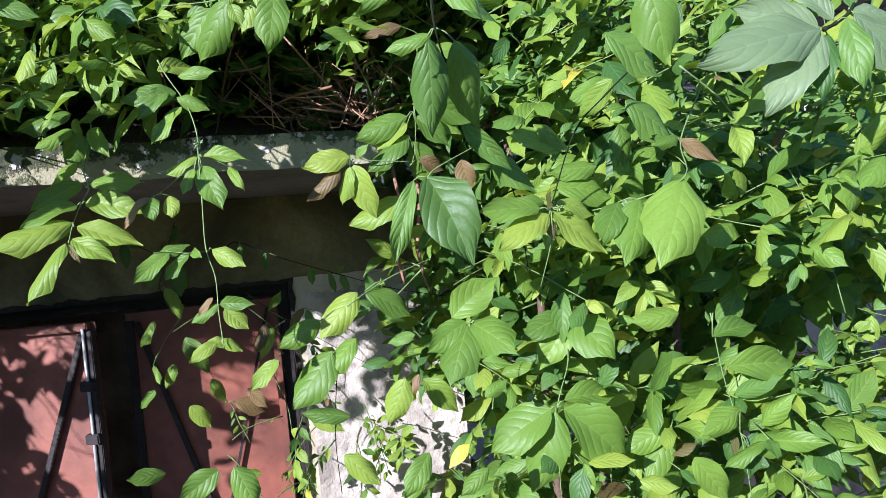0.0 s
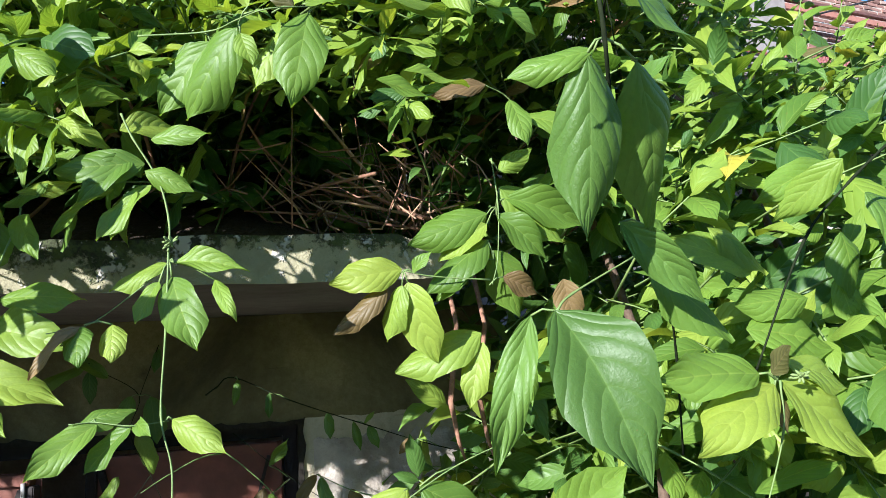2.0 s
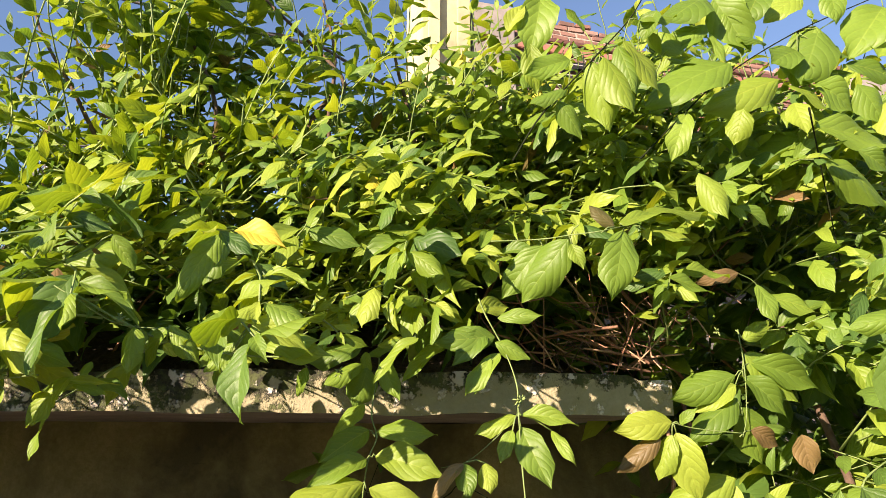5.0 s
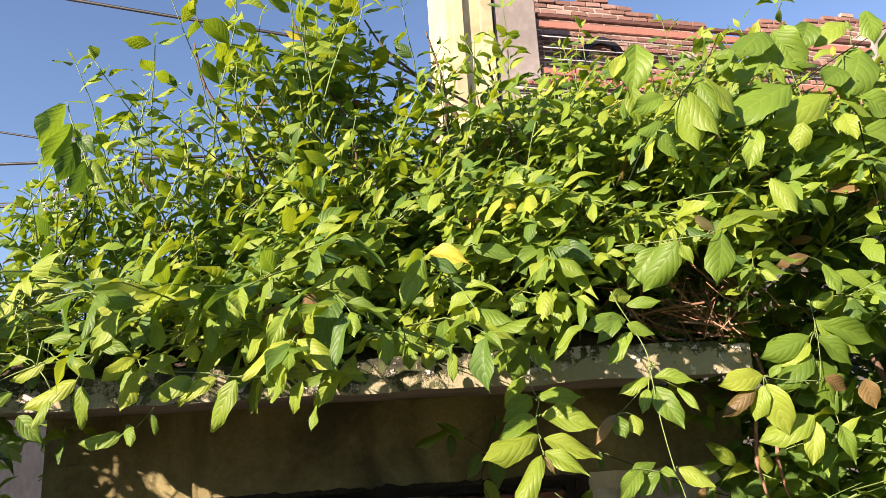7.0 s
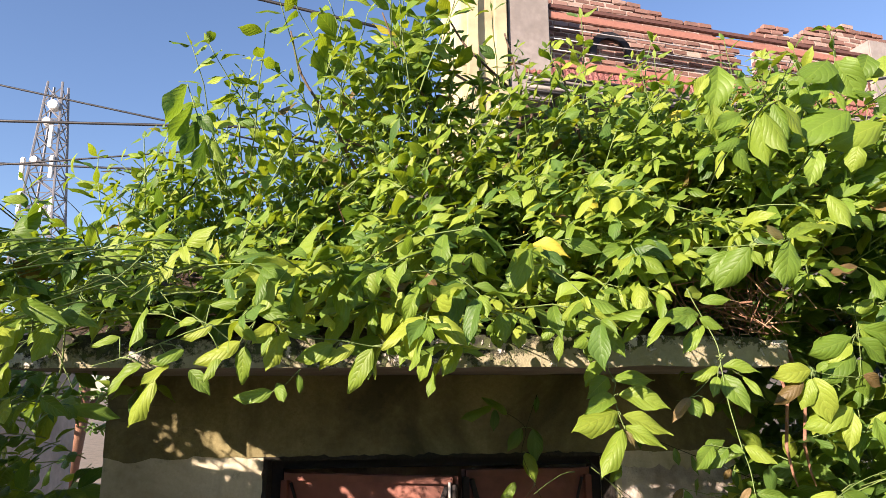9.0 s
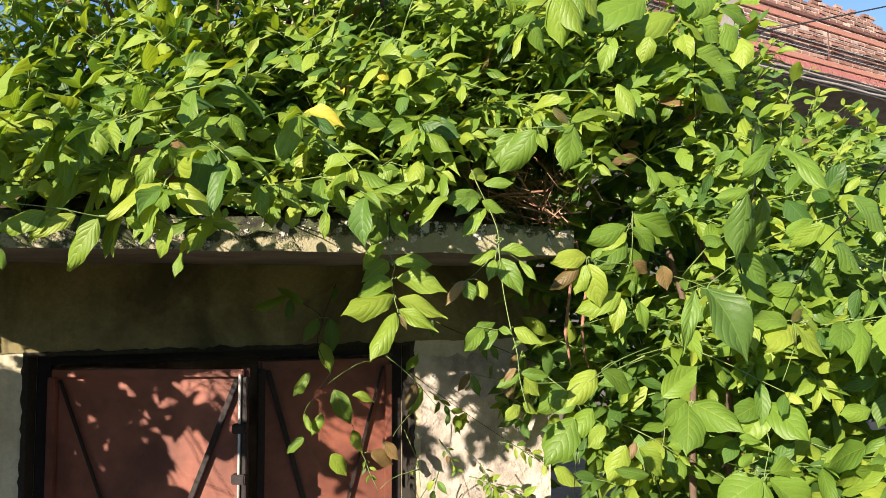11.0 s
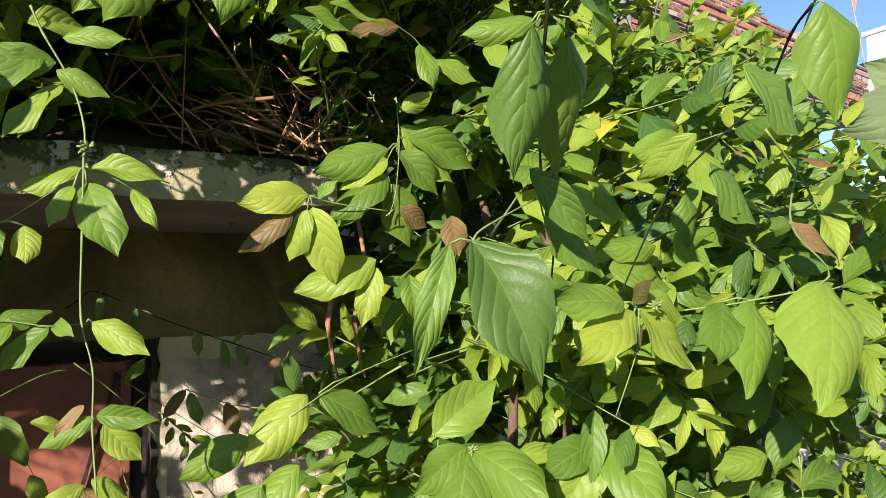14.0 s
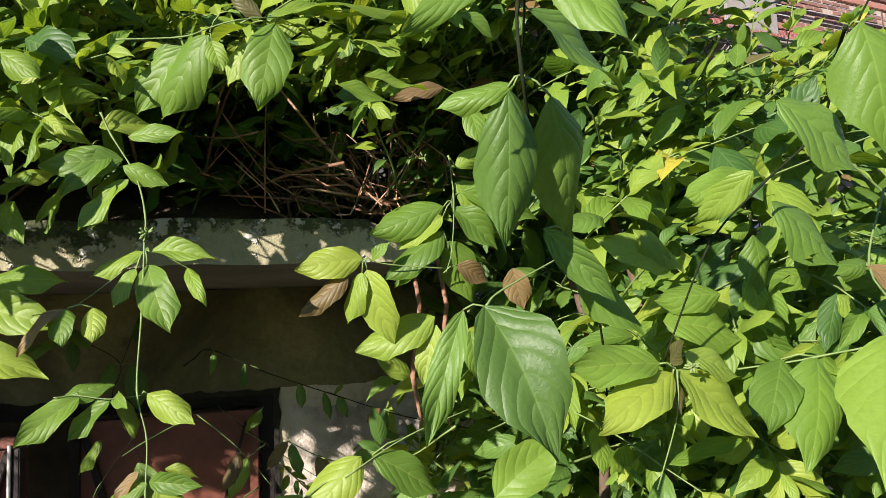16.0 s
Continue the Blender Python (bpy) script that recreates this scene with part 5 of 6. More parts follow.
TENDRIL = ([
    ([(-0.640, 2.20, 2.035), (-0.619, 2.20, 2.051), (-0.576, 2.20, 2.070), (-0.454, 2.20, 2.010), (-0.279, 2.20, 1.940), (-0.111, 2.20, 1.877), (0.060, 2.20, 1.830)], 0.0030, STEM_DARK),
], [
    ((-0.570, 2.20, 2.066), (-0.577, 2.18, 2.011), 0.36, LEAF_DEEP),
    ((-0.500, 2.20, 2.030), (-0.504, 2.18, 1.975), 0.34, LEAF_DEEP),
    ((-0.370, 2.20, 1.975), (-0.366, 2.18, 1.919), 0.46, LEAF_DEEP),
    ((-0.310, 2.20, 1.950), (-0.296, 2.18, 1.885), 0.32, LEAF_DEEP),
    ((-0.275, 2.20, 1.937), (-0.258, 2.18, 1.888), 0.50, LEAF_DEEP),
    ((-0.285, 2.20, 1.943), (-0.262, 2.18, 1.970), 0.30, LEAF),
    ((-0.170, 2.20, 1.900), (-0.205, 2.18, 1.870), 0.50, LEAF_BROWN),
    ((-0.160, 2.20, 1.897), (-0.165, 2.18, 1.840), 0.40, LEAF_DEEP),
])
BROWN_SPRAY = ([
    ([(-0.630, 2.356, 1.900), (-0.570, 2.340, 1.850), (-0.501, 2.322, 1.785), (-0.440, 2.310, 1.710)], 0.0034, STEM), ([(-0.172, 1.423, 1.963), (-0.239, 1.606, 1.887), (-0.320, 1.850, 1.850), (-0.403, 2.089, 1.855)], 0.0028, STEM),
], [
((-0.520, 2.320, 1.800), (-0.560, 2.300, 1.710), 0.45, LEAF_BROWN),
    ((-0.500, 2.320, 1.785), (-0.545, 2.300, 1.690), 0.45, LEAF),
    ((-0.403, 2.089, 1.855), (-0.450, 2.075, 1.800), 0.40, LEAF_BROWN),
    ((-0.395, 2.085, 1.850), (-0.380, 2.070, 1.780), 0.45, LEAF_DEEP),
    ((-0.345, 1.920, 1.850), (-0.325, 1.900, 1.785), 0.50, LEAF_BROWN),
])
SPROUT = ([
    ([(0.130, 1.000, 2.330), (0.157, 0.989, 2.401), (0.177, 0.973, 2.457), (0.190, 0.966, 2.490)], 0.0024, STEM_DARK),
], [
    ((0.188, 0.966, 2.486), (0.196, 0.960, 2.535), 0.55, LEAF_DEEP),
    ((0.190, 0.966, 2.475), (0.245, 0.955, 2.510), 0.42, LEAF),
    ((0.187, 0.967, 2.472), (0.235, 0.955, 2.452), 0.65, LEAF_BROWN),
])
# deep green lobes have the other lobes' shadow put into their colour
LOBED_LEAVES = ([
    ([(0.470, 1.00, 2.317), (0.500, 1.00, 2.330), (0.527, 1.00, 2.348), (0.600, 1.03, 2.400), (0.700, 1.08, 2.460)], 0.007, STEM_DARK),
    ([(0.700, 1.08, 2.460), (0.930, 1.12, 2.367), (1.040, 1.16, 1.927), (1.030, 1.18, 1.251), (0.900, 1.20, -0.05)], 0.012, STEM_DARK),
], [
    ((0.468, 1.00, 2.318), (0.236, 0.97, 2.270), 0.40, LEAF_PALE),
    ((0.470, 1.00, 2.312), (0.340, 0.98, 2.190), 0.44, LEAF_PALE),
    ((0.480, 1.00, 2.312), (0.432, 0.97, 2.202), 0.36, LEAF_DEEP),
    ((0.515, 0.99, 2.335), (0.500, 0.95, 2.212), 0.42, LEAF_DEEP),
    ((0.530, 0.99, 2.342), (0.600, 0.96, 2.230), 0.46, LEAF_PALE),
    ((0.474, 1.01, 2.322), (0.334, 1.04, 2.372), 0.44, LEAF_PALE),
    ((0.505, 1.01, 2.338), (0.440, 1.04, 2.430), 0.40, LEAF_PALE),
    ((0.535, 1.00, 2.352), (0.640, 0.98, 2.330), 0.42, LEAF_PALE),
    ((0.545, 1.01, 2.360), (0.580, 1.05, 2.470), 0.40, LEAF_DEEP),
])


def single_leaf(m, shape, mat, thing):
    ob = new("leaf", LEAF_MESHES[mat.name][shape % len(NEAR_SHAPES)])
    ob.matrix_world = m
    return held(ob, thing)


def creeper(name, label, runs, seed, singly=290):
    """A creeper of runs (stems, leaves, shares of green, deep, young, yellowed and withered): its foremost leaves are single parts, the rest is joined."""
    thing = empty(name, label=label, category="creeper")
    tagged(tubes("twig_work", [r for one in runs for r in one[0]], STEM, thing, 3), kind="stuff")
    mats = (LEAF, LEAF_DEEP, LEAF_YOUNG, LEAF_YELLOW, LEAF_BROWN)
    sorts = [[], [], [], [], []]
    for k, (_, leaves, shares) in enumerate(runs):
        for some, kept in zip(split_leaves(leaves, seed + 10 * k, shares), sorts):
            kept += some
    every = sorted(((m.translation.y, i, m, k) for i, some in enumerate(sorts) for m, k in some), key=lambda one: one[0])
    for _, i, m, k in every[:singly]:
        single_leaf(m, k, mats[i], thing)
    for i, mat in enumerate(mats):
        some = [(m, k) for _, j, m, k in every[singly:] if j == i]
        if some:
            joined_leaves("foliage", some, mat, thing)
    return thing


def shoot(name, label, data, seed, facing=(-0.25, -0.85, 0.4), lift=0.3):
    """A shoot whose stems and leaves show singly: each leaf from its base to its tip."""
    stems, leaves = data
    rng = random.Random(seed)
    thing = empty(name, leaves[0][0], label=label, category="creeper shoot")
    for points, radius, mat in stems:
        run = [Vector(p) + Vector((rng.uniform(-0.005, 0.005), rng.uniform(-0.01, 0.01), 0)) for p in points]
        run = smooth_run(run)
        held(mesh_object("stem", *tube_data(run, [radius * (0.55 - 0.2 * i / len(run)) * (1.3 if i % 5 == 0 else 1.0) for i in range(len(run))], 6), mat, smooth=True), thing)
    for base, tip, ratio, mat in leaves:
        base, tip = Vector(base), Vector(tip)
        face = Vector(facing) + Vector((rng.uniform(-0.35, 0.35), rng.uniform(-0.2, 0.2), rng.uniform(-lift, lift)))
        k = rng.choice((0, 2, 5, 4, 1))
        length = (tip - base).length * 1.04
        ob = new("leaf", LEAF_MESHES[mat.name][k])
        ob.matrix_world = leaf_matrix(base, tip - base + Vector((0, 0, 0.06 * length)), face, length, ratio * (0.9 if length < 0.14 else 1.0) / NEAR_RATIOS[k])
        held(ob, thing)
        near = min((Vector(p) for points, _, _ in stems for p in points), key=lambda p: (p - base).length, default=None)
        if near is not None and 0.006 < (near - base).length < 0.06:
            held(mesh_object("leaf_stalk", *tube_data([near, (near + base) / 2 + Vector((0, 0, 0.004)), base], 0.0012, 5), STEM, smooth=True), thing)
    return thing


ROOF_FACING = (-0.6, -0.6, 0.6)
# inner runs get mostly deep green, so shade in the gaps is painted
FRONT, INNER_SHADE, SIDE = (0.475, 0.145, 0.364, 0.006, 0.02), (0.3, 0.68, 0.02, 0.0, 0.01), (0.52, 0.257, 0.21, 0.003, 0.02)
roof_creeper = creeper("roof_creeper", "dense green creeper heaped over the shed roof", (
    (*bush_runs(11, 1050, roof_place, (0.05, 0.095), facing=ROOF_FACING, drop=(-0.35, 0.25), loose=0.75), FRONT),
    (*bush_runs(31, 1250, roof_place, (0.03, 0.06), (3, 6), (0.14, 0.28), 0.15, ROOF_FACING, (-0.3, 0.3), 0.75), (0.41, 0.15, 0.41, 0.01, 0.03)),
    (*bush_runs(21, 1100, back_place, (0.08, 0.12), facing=ROOF_FACING), INNER_SHADE),
    (*bush_runs(32, 420, hollow_place, (0.08, 0.12), facing=ROOF_FACING), INNER_SHADE),
    (*bush_runs(36, 110, rim_place, (0.045, 0.085), (2, 5), (0.12, 0.24), 0.3, ROOF_FACING, (-0.4, 0.2)), FRONT),
    (*bush_runs(33, 330, airy_place, (0.04, 0.075), (4, 8), (0.2, 0.42), 0.2, ROOF_FACING, (-0.4, 0.2)), FRONT),
    (*bush_runs(22, 340, edge_place, (0.075, 0.105), sag=0.35), FRONT),
    (*bush_runs(23, 70, twig_place, (0.045, 0.07), (4, 7), (0.22, 0.4), 0.05), FRONT)), 1)
side_creeper = creeper("wall_creeper", "broad-leaved green creeper covering the wall beside the shed", (
    (*bush_runs(12, 1250, side_place, (0.065, 0.11), drop=(-0.5, 0.25)), SIDE),
    (*bush_runs(34, 420, side_place, (0.035, 0.06), (3, 6), (0.14, 0.3), 0.2), SIDE),
    (*bush_runs(24, 650, side_back_place, (0.08, 0.12)), INNER_SHADE),
    (*bush_runs(25, 44, mid_place, (0.07, 0.1)), SIDE),
    (*bush_runs(26, 24, shade_place, (0.045, 0.075), (3, 5), (0.18, 0.34), 0.5), SIDE)), 2)
left_creeper = creeper("corner_creeper", "shaded creeper trailing past the shed's corner", (
    (*bush_runs(13, 580, left_place, (0.08, 0.12), sag=0.6), SIDE),
    (*bush_runs(35, 320, left_back_place, (0.08, 0.12), sag=0.4), INNER_SHADE)), 3)
for k, (name, label, data) in enumerate((
        ("hanging_shoot", "long pinnate-looking creeper shoot hanging before the wall", VINE_LONG),
        ("creeper_shoot", "leafy creeper clump drooping over the roof edge", VINE_LONG_TOP),
        ("hanging_shoot", "slender pale-stemmed creeper shoot hanging past the door", VINE_SLIM),
        ("creeper_shoot", "small creeper leaves along a slender hanging stem", VINE_SLIM_ENDS),
        ("creeper_shoot", "three large veined leaves on a thin level stem", PAIRED_LEAVES),
        ("creeper_shoot", "dark-stemmed upright shoot with very large veined leaves", BIG_SHOOT),
        ("creeper_shoot", "small creeper spray with one withered brown leaf", WITHERED_SPRAY),
        ("creeper_shoot", "pale green leaf cluster with a reddish leaf", PALE_CLUSTER),
        ("creeper_shoot", "shoot with paired leaves, some withered brown", LADDER_SHOOT),
        ("creeper_shoot", "dark-stemmed shoot with broad rounded leaves", RIGHT_SHOOT),
        ("creeper_shoot", "young yellow-green shoot with a reddish tip", YOUNG_SHOOT),
        ("creeper_shoot", "low creeper shoots with long ribbed leaves", LOW_SHOOTS),
        ("creeper_shoot", "creeper shoots spreading before the whitewashed wall", MIDDLE_SHOOTS),
        ("creeper_shoot", "low leafy creeper ends near the door", BOTTOM_SHOOTS),
        ("creeper_shoot", "upright dark-stemmed shoot against the sky", TOP_SHOOT),
        ("creeper_shoot", "arching dark-stemmed shoot with large leaves against the sky", TOP_SHOOT_FAR),
        ("creeper_shoot", "yellow-green spray leaning over the roof edge", EDGE_SHOOT),
        ("creeper_shoot", "bright yellow-green spray beyond the roof corner", LEFT_SHOOT),
        ("creeper_shoot", "pale slender shoot lying along the roof edge", SLAB_SHOOT),
        ("creeper_shoot", "upright spray of drooping leaves against the sky, darkened as if backlit", BACKLIT_SPRAY),
        ("creeper_shoot", "dark-stemmed shoot tip with small crumpled leaves", SPROUT),
        ("creeper_shoot", "thin trailing tendril with small limp leaves", TENDRIL),
        ("creeper_shoot", "reddish-brown young shoot beside the doorway", BROWN_SPRAY),
        ("creeper_shoot", "thin shoot before the steel door, upper leaves darkened for shade", SHADE_SHOOT))):
    if data is BACKLIT_SPRAY:
        shoot(name, label, data, 40 + k, (0.85, -0.35, -0.4), 0.1)
    else:
        shoot(name, label, data, 40 + k)


def flower_buds():
    """Tight clusters of tiny pale buds where leaf pairs meet the stems."""
    rng = random.Random(19)
    bm = bmesh.new()
    bmesh.ops.create_icosphere(bm, subdivisions=1, radius=1.0)
    bud = bpy.data.meshes.new("bud")
    bm.to_mesh(bud)
    bm.free()
    bud.polygons.foreach_set("use_smooth", [True] * len(bud.polygons))
    bud.materials.append(BUD)
    for x, y, z, r, n in ((-0.590, 1.405, 2.250, 0.026, 26), (0.000, 1.095, 2.058, 0.016, 16), (0.100, 1.312, 1.838, 0.018, 16), (-0.103, 1.350, 1.850, 0.016, 14), (-0.700, 1.400, 2.135, 0.016, 14),
                          (-0.030, 1.225, 1.712, 0.022, 22), (-1.330, 1.290, 2.270, 0.024, 22), (-1.180, 1.290, 2.350, 0.018, 16), (-0.885, 1.500, 2.300, 0.018, 16), (-0.185, 1.520, 2.385, 0.016, 12)):
        thing = empty("flower_buds", (x, y, z), label="tight cluster of tiny pale green buds on a creeper stem", category="buds", group="creeper buds")
        for _ in range(n):
            d = Vector((rng.gauss(0, 1), rng.gauss(0, 1), rng.gauss(0, 0.8))).normalized()
            at = Vector((x, y, z)) + d * r * rng.uniform(0.1, 0.5)
            ob = new("bud", bud)
            ob.matrix_world = Matrix.Translation(at) @ d.to_track_quat("Z", "Y").to_matrix().to_4x4() @ Matrix.Diagonal((0.0016, 0.0016, rng.uniform(0.003, 0.0055), 1))
            held(ob, thing)


flower_buds()


def woody_branches():
    """Bare brown branches that run through the bush."""
    branches = empty("creeper_branches", (-1.2, 2.2, SLAB_TOP), label="bare brown woody branches inside the roof creeper", category="branches")
    rng = random.Random(77)
    for _ in range(46):
        x = rng.uniform(-2.3, 0.3)
        p = Vector((x, rng.uniform(2.0, 2.5), SLAB_TOP + 0.03))
        d = Vector((rng.uniform(-0.7, 0.7), rng.uniform(-0.7, 0.1), rng.uniform(0.3, 1.0))).normalized()
        run = [p.copy()]
        for _ in range(5):
            d = (d + Vector((rng.uniform(-0.35, 0.35), rng.uniform(-0.25, 0.2), rng.uniform(-0.1, 0.2)))).normalized()
            p = p + d * rng.uniform(0.09, 0.15)
            run.append(p.copy())
        thick = rng.uniform(0.003, 0.0055)
        run = smooth_run(run, 3)
        held(mesh_object("branch", *tube_data(run, [thick * (1 - 0.7 * i / len(run)) for i in range(len(run))], 5), TWIG if rng.random() < 0.6 else STEM_DARK, smooth=True), branches)
    for run in ([(-1.04, 2.10, 2.65), (-1.11, 2.00, 2.76), (-1.22, 1.90, 2.83), (-1.23, 1.86, 2.97), (-1.28, 1.84, 3.10), (-1.36, 1.84, 3.25), (-1.41, 1.84, 3.38)],
                [(-1.04, 2.10, 2.66), (-1.07, 2.00, 2.82), (-0.99, 1.90, 2.99), (-0.92, 1.86, 3.05), (-1.02, 1.86, 3.17), (-1.13, 1.86, 3.28), (-1.19, 1.86, 3.38)],
                [(-1.36, 2.10, 2.62), (-1.41, 2.00, 2.73), (-1.49, 1.88, 2.86), (-1.56, 1.84, 2.99), (-1.66, 1.84, 3.15), (-1.70, 1.84, 3.30)],
                [(-0.77, 2.10, 2.64), (-0.75, 2.00, 2.80), (-0.74, 1.90, 2.92), (-0.79, 1.88, 3.12), (-0.81, 1.88, 3.25)],
                [(-1.18, 1.92, 2.83), (-1.29, 1.88, 2.88), (-1.40, 1.86, 2.90), (-1.52, 1.84, 2.94)],
                [(-0.89, 2.05, 2.67), (-0.93, 1.95, 2.81), (-0.96, 1.90, 2.96), (-0.95, 1.88, 3.14), (-1.00, 1.88, 3.35)]):
        run = smooth_run(run, 4)
        held(mesh_object("limb", *tube_data(run, [0.008 - 0.0055 * i / len(run) for i in range(len(run))], 6), BARK, smooth=True), branches)
    trunks = empty("woody_creeper", (0.3, 1.75, 0), label="brown woody creeper stems rising behind the leaves", category="creeper")
    for x in (0.22, 0.36, 0.62):
        run = smooth_run([(x, 1.8, 0), (x + 0.03, 1.74, 0.8), (x - 0.04, 1.7, 1.5), (x - 0.02, 1.72, 2.0), (x - 0.1, 1.8, 2.45)], 4)
        held(mesh_object("trunk", *tube_data(run, [0.016 - 0.009 * i / len(run) for i in range(len(run))], 7), BARK, smooth=True), trunks)


woody_branches()

# ---- litter and dry twigs on the roof ----
def litter():
    # litter mound added as dark backing, so gaps in the bush look shaded
    bm = bmesh.new()
    bmesh.ops.create_grid(bm, x_segments=120, y_segments=80, size=0.5)
    for v in bm.verts:
        u, w = v.co.x + 0.5, v.co.y + 0.5
        x, y = -2.5 + 2.34 * u, 1.90 + 2.3 * w
        edge = min(1, 6 * min(u, 1 - u)) * min(1, 4 * w) * min(1, 4 * (1 - w))
        h = (0.42 + 0.4 * w) * edge * (0.8 + 0.5 * noise.noise((x * 2, y * 2, 1))) + 0.03 * edge * noise.noise((x * 14, y * 14, 5))
        v.co = Vector((x, y, SLAB_TOP - 0.004 + max(0, h)))
    tagged(part("leaf_litter", bm, MULCH, smooth=True), "heap of rotting leaves on the roof slab, added as dark backing", "leaf litter")


def twig_nest():
    nest = empty("dry_twigs", (-0.33, 1.95, SLAB_TOP), label="tangle of dry reddish twigs lying on the roof edge", category="twigs")
    rng = random.Random(8)
    for k in range(110):
        thick = k < 18
        c = Vector((-0.27 + rng.gauss(0, 0.09 if k < 75 else 0.2), 1.90 + rng.gauss(0, 0.05), SLAB_TOP + 0.03 + abs(rng.gauss(0, 0.09))))
        d = Vector((rng.uniform(-1, 0.5), rng.uniform(-0.6, 0.6), rng.uniform(-0.2, 0.9))).normalized() * (rng.uniform(0.09, 0.17) if thick else rng.uniform(0.03, 0.10))
        bend = Vector((rng.uniform(-1, 1), rng.uniform(-1, 1), rng.uniform(-1, 1))) * 0.018
        pts = [c - d, c - d * 0.3 + bend, c + d * 0.4 + bend * 0.5, c + d]
        for p in pts:
            p.z = max(p.z, SLAB_TOP + 0.004)
        held(mesh_object("twig", *tube_data(pts, [r * (2.0 if thick else 1.0) for r in (0.0019, 0.0016, 0.0013, 0.0007)], 5), (TWIG, TWIG_SUNLIT, TWIG, BARK)[k % 4], smooth=True), nest)
    drop = [(-0.435, 1.83, 2.60), (-0.44, 1.82, 2.48), (-0.442, 1.83, 2.345)]
    held(mesh_object("twig", *tube_data(drop, 0.0016, 5), TWIG, smooth=True), nest)
    roots = empty("hanging_roots", (0.05, 2.0, 2.2), label="two bare brown roots hanging beside the slab's end", category="roots")
    for x in (-0.13, -0.07):
        pts = [(x, 1.95, 2.3), (x + 0.01, 1.9, 2.15), (x - 0.012, 1.9, 2.0), (x, 1.9, 1.92), (x + 0.012, 1.9, 1.88)]
        held(mesh_object("root", *tube_data(pts, [0.006, 0.005, 0.006, 0.004, 0.002], 6), TWIG, smooth=True), roots)


litter()
twig_nest()

# ---- brick building behind ----
GROW = 1.04  # the plan of the building is set out this much larger and further off
SPREAD = Matrix.Translation((-1.44, -0.06, 2.31)) @ Matrix.Scale(GROW, 4) @ Matrix.Translation((1.504, 0.172, -2.16))
FACADE = SPREAD @ Matrix.Translation((0.73, 7.56, 0)) @ Matrix.Rotation(math.atan2(0.171, 0.985), 4, "Z")  # x along, -y towards the camera
FOOT = 2.16 - 2.31 / GROW


def facade_part(name, bm, material, thing, label=""):
    bmesh.ops.transform(bm, matrix=FACADE, verts=bm.verts)
    return held(part(name, bm, material, None, label), thing)


def brick_top(u):
    return float(np.interp(u, (0, 0.3, 1.0, 1.4, 1.83, 2.67, 2.86, 3.0, 3.2, 3.24, 3.58, 3.62, 3.77, 4.48, 4.94, 5.8, 7.7, 9.5, 11.18, 11.22, 12.0, 15.2, 16),
                           (7.48, 7.50, 7.58, 7.50, 7.37, 7.33, 7.24, 7.02, 6.99, 6.62, 6.62, 7.37, 7.50, 7.46, 7.69, 7.66, 7.55, 7.62, 7.66, 7.42, 7.40, 7.36, 7.0)))


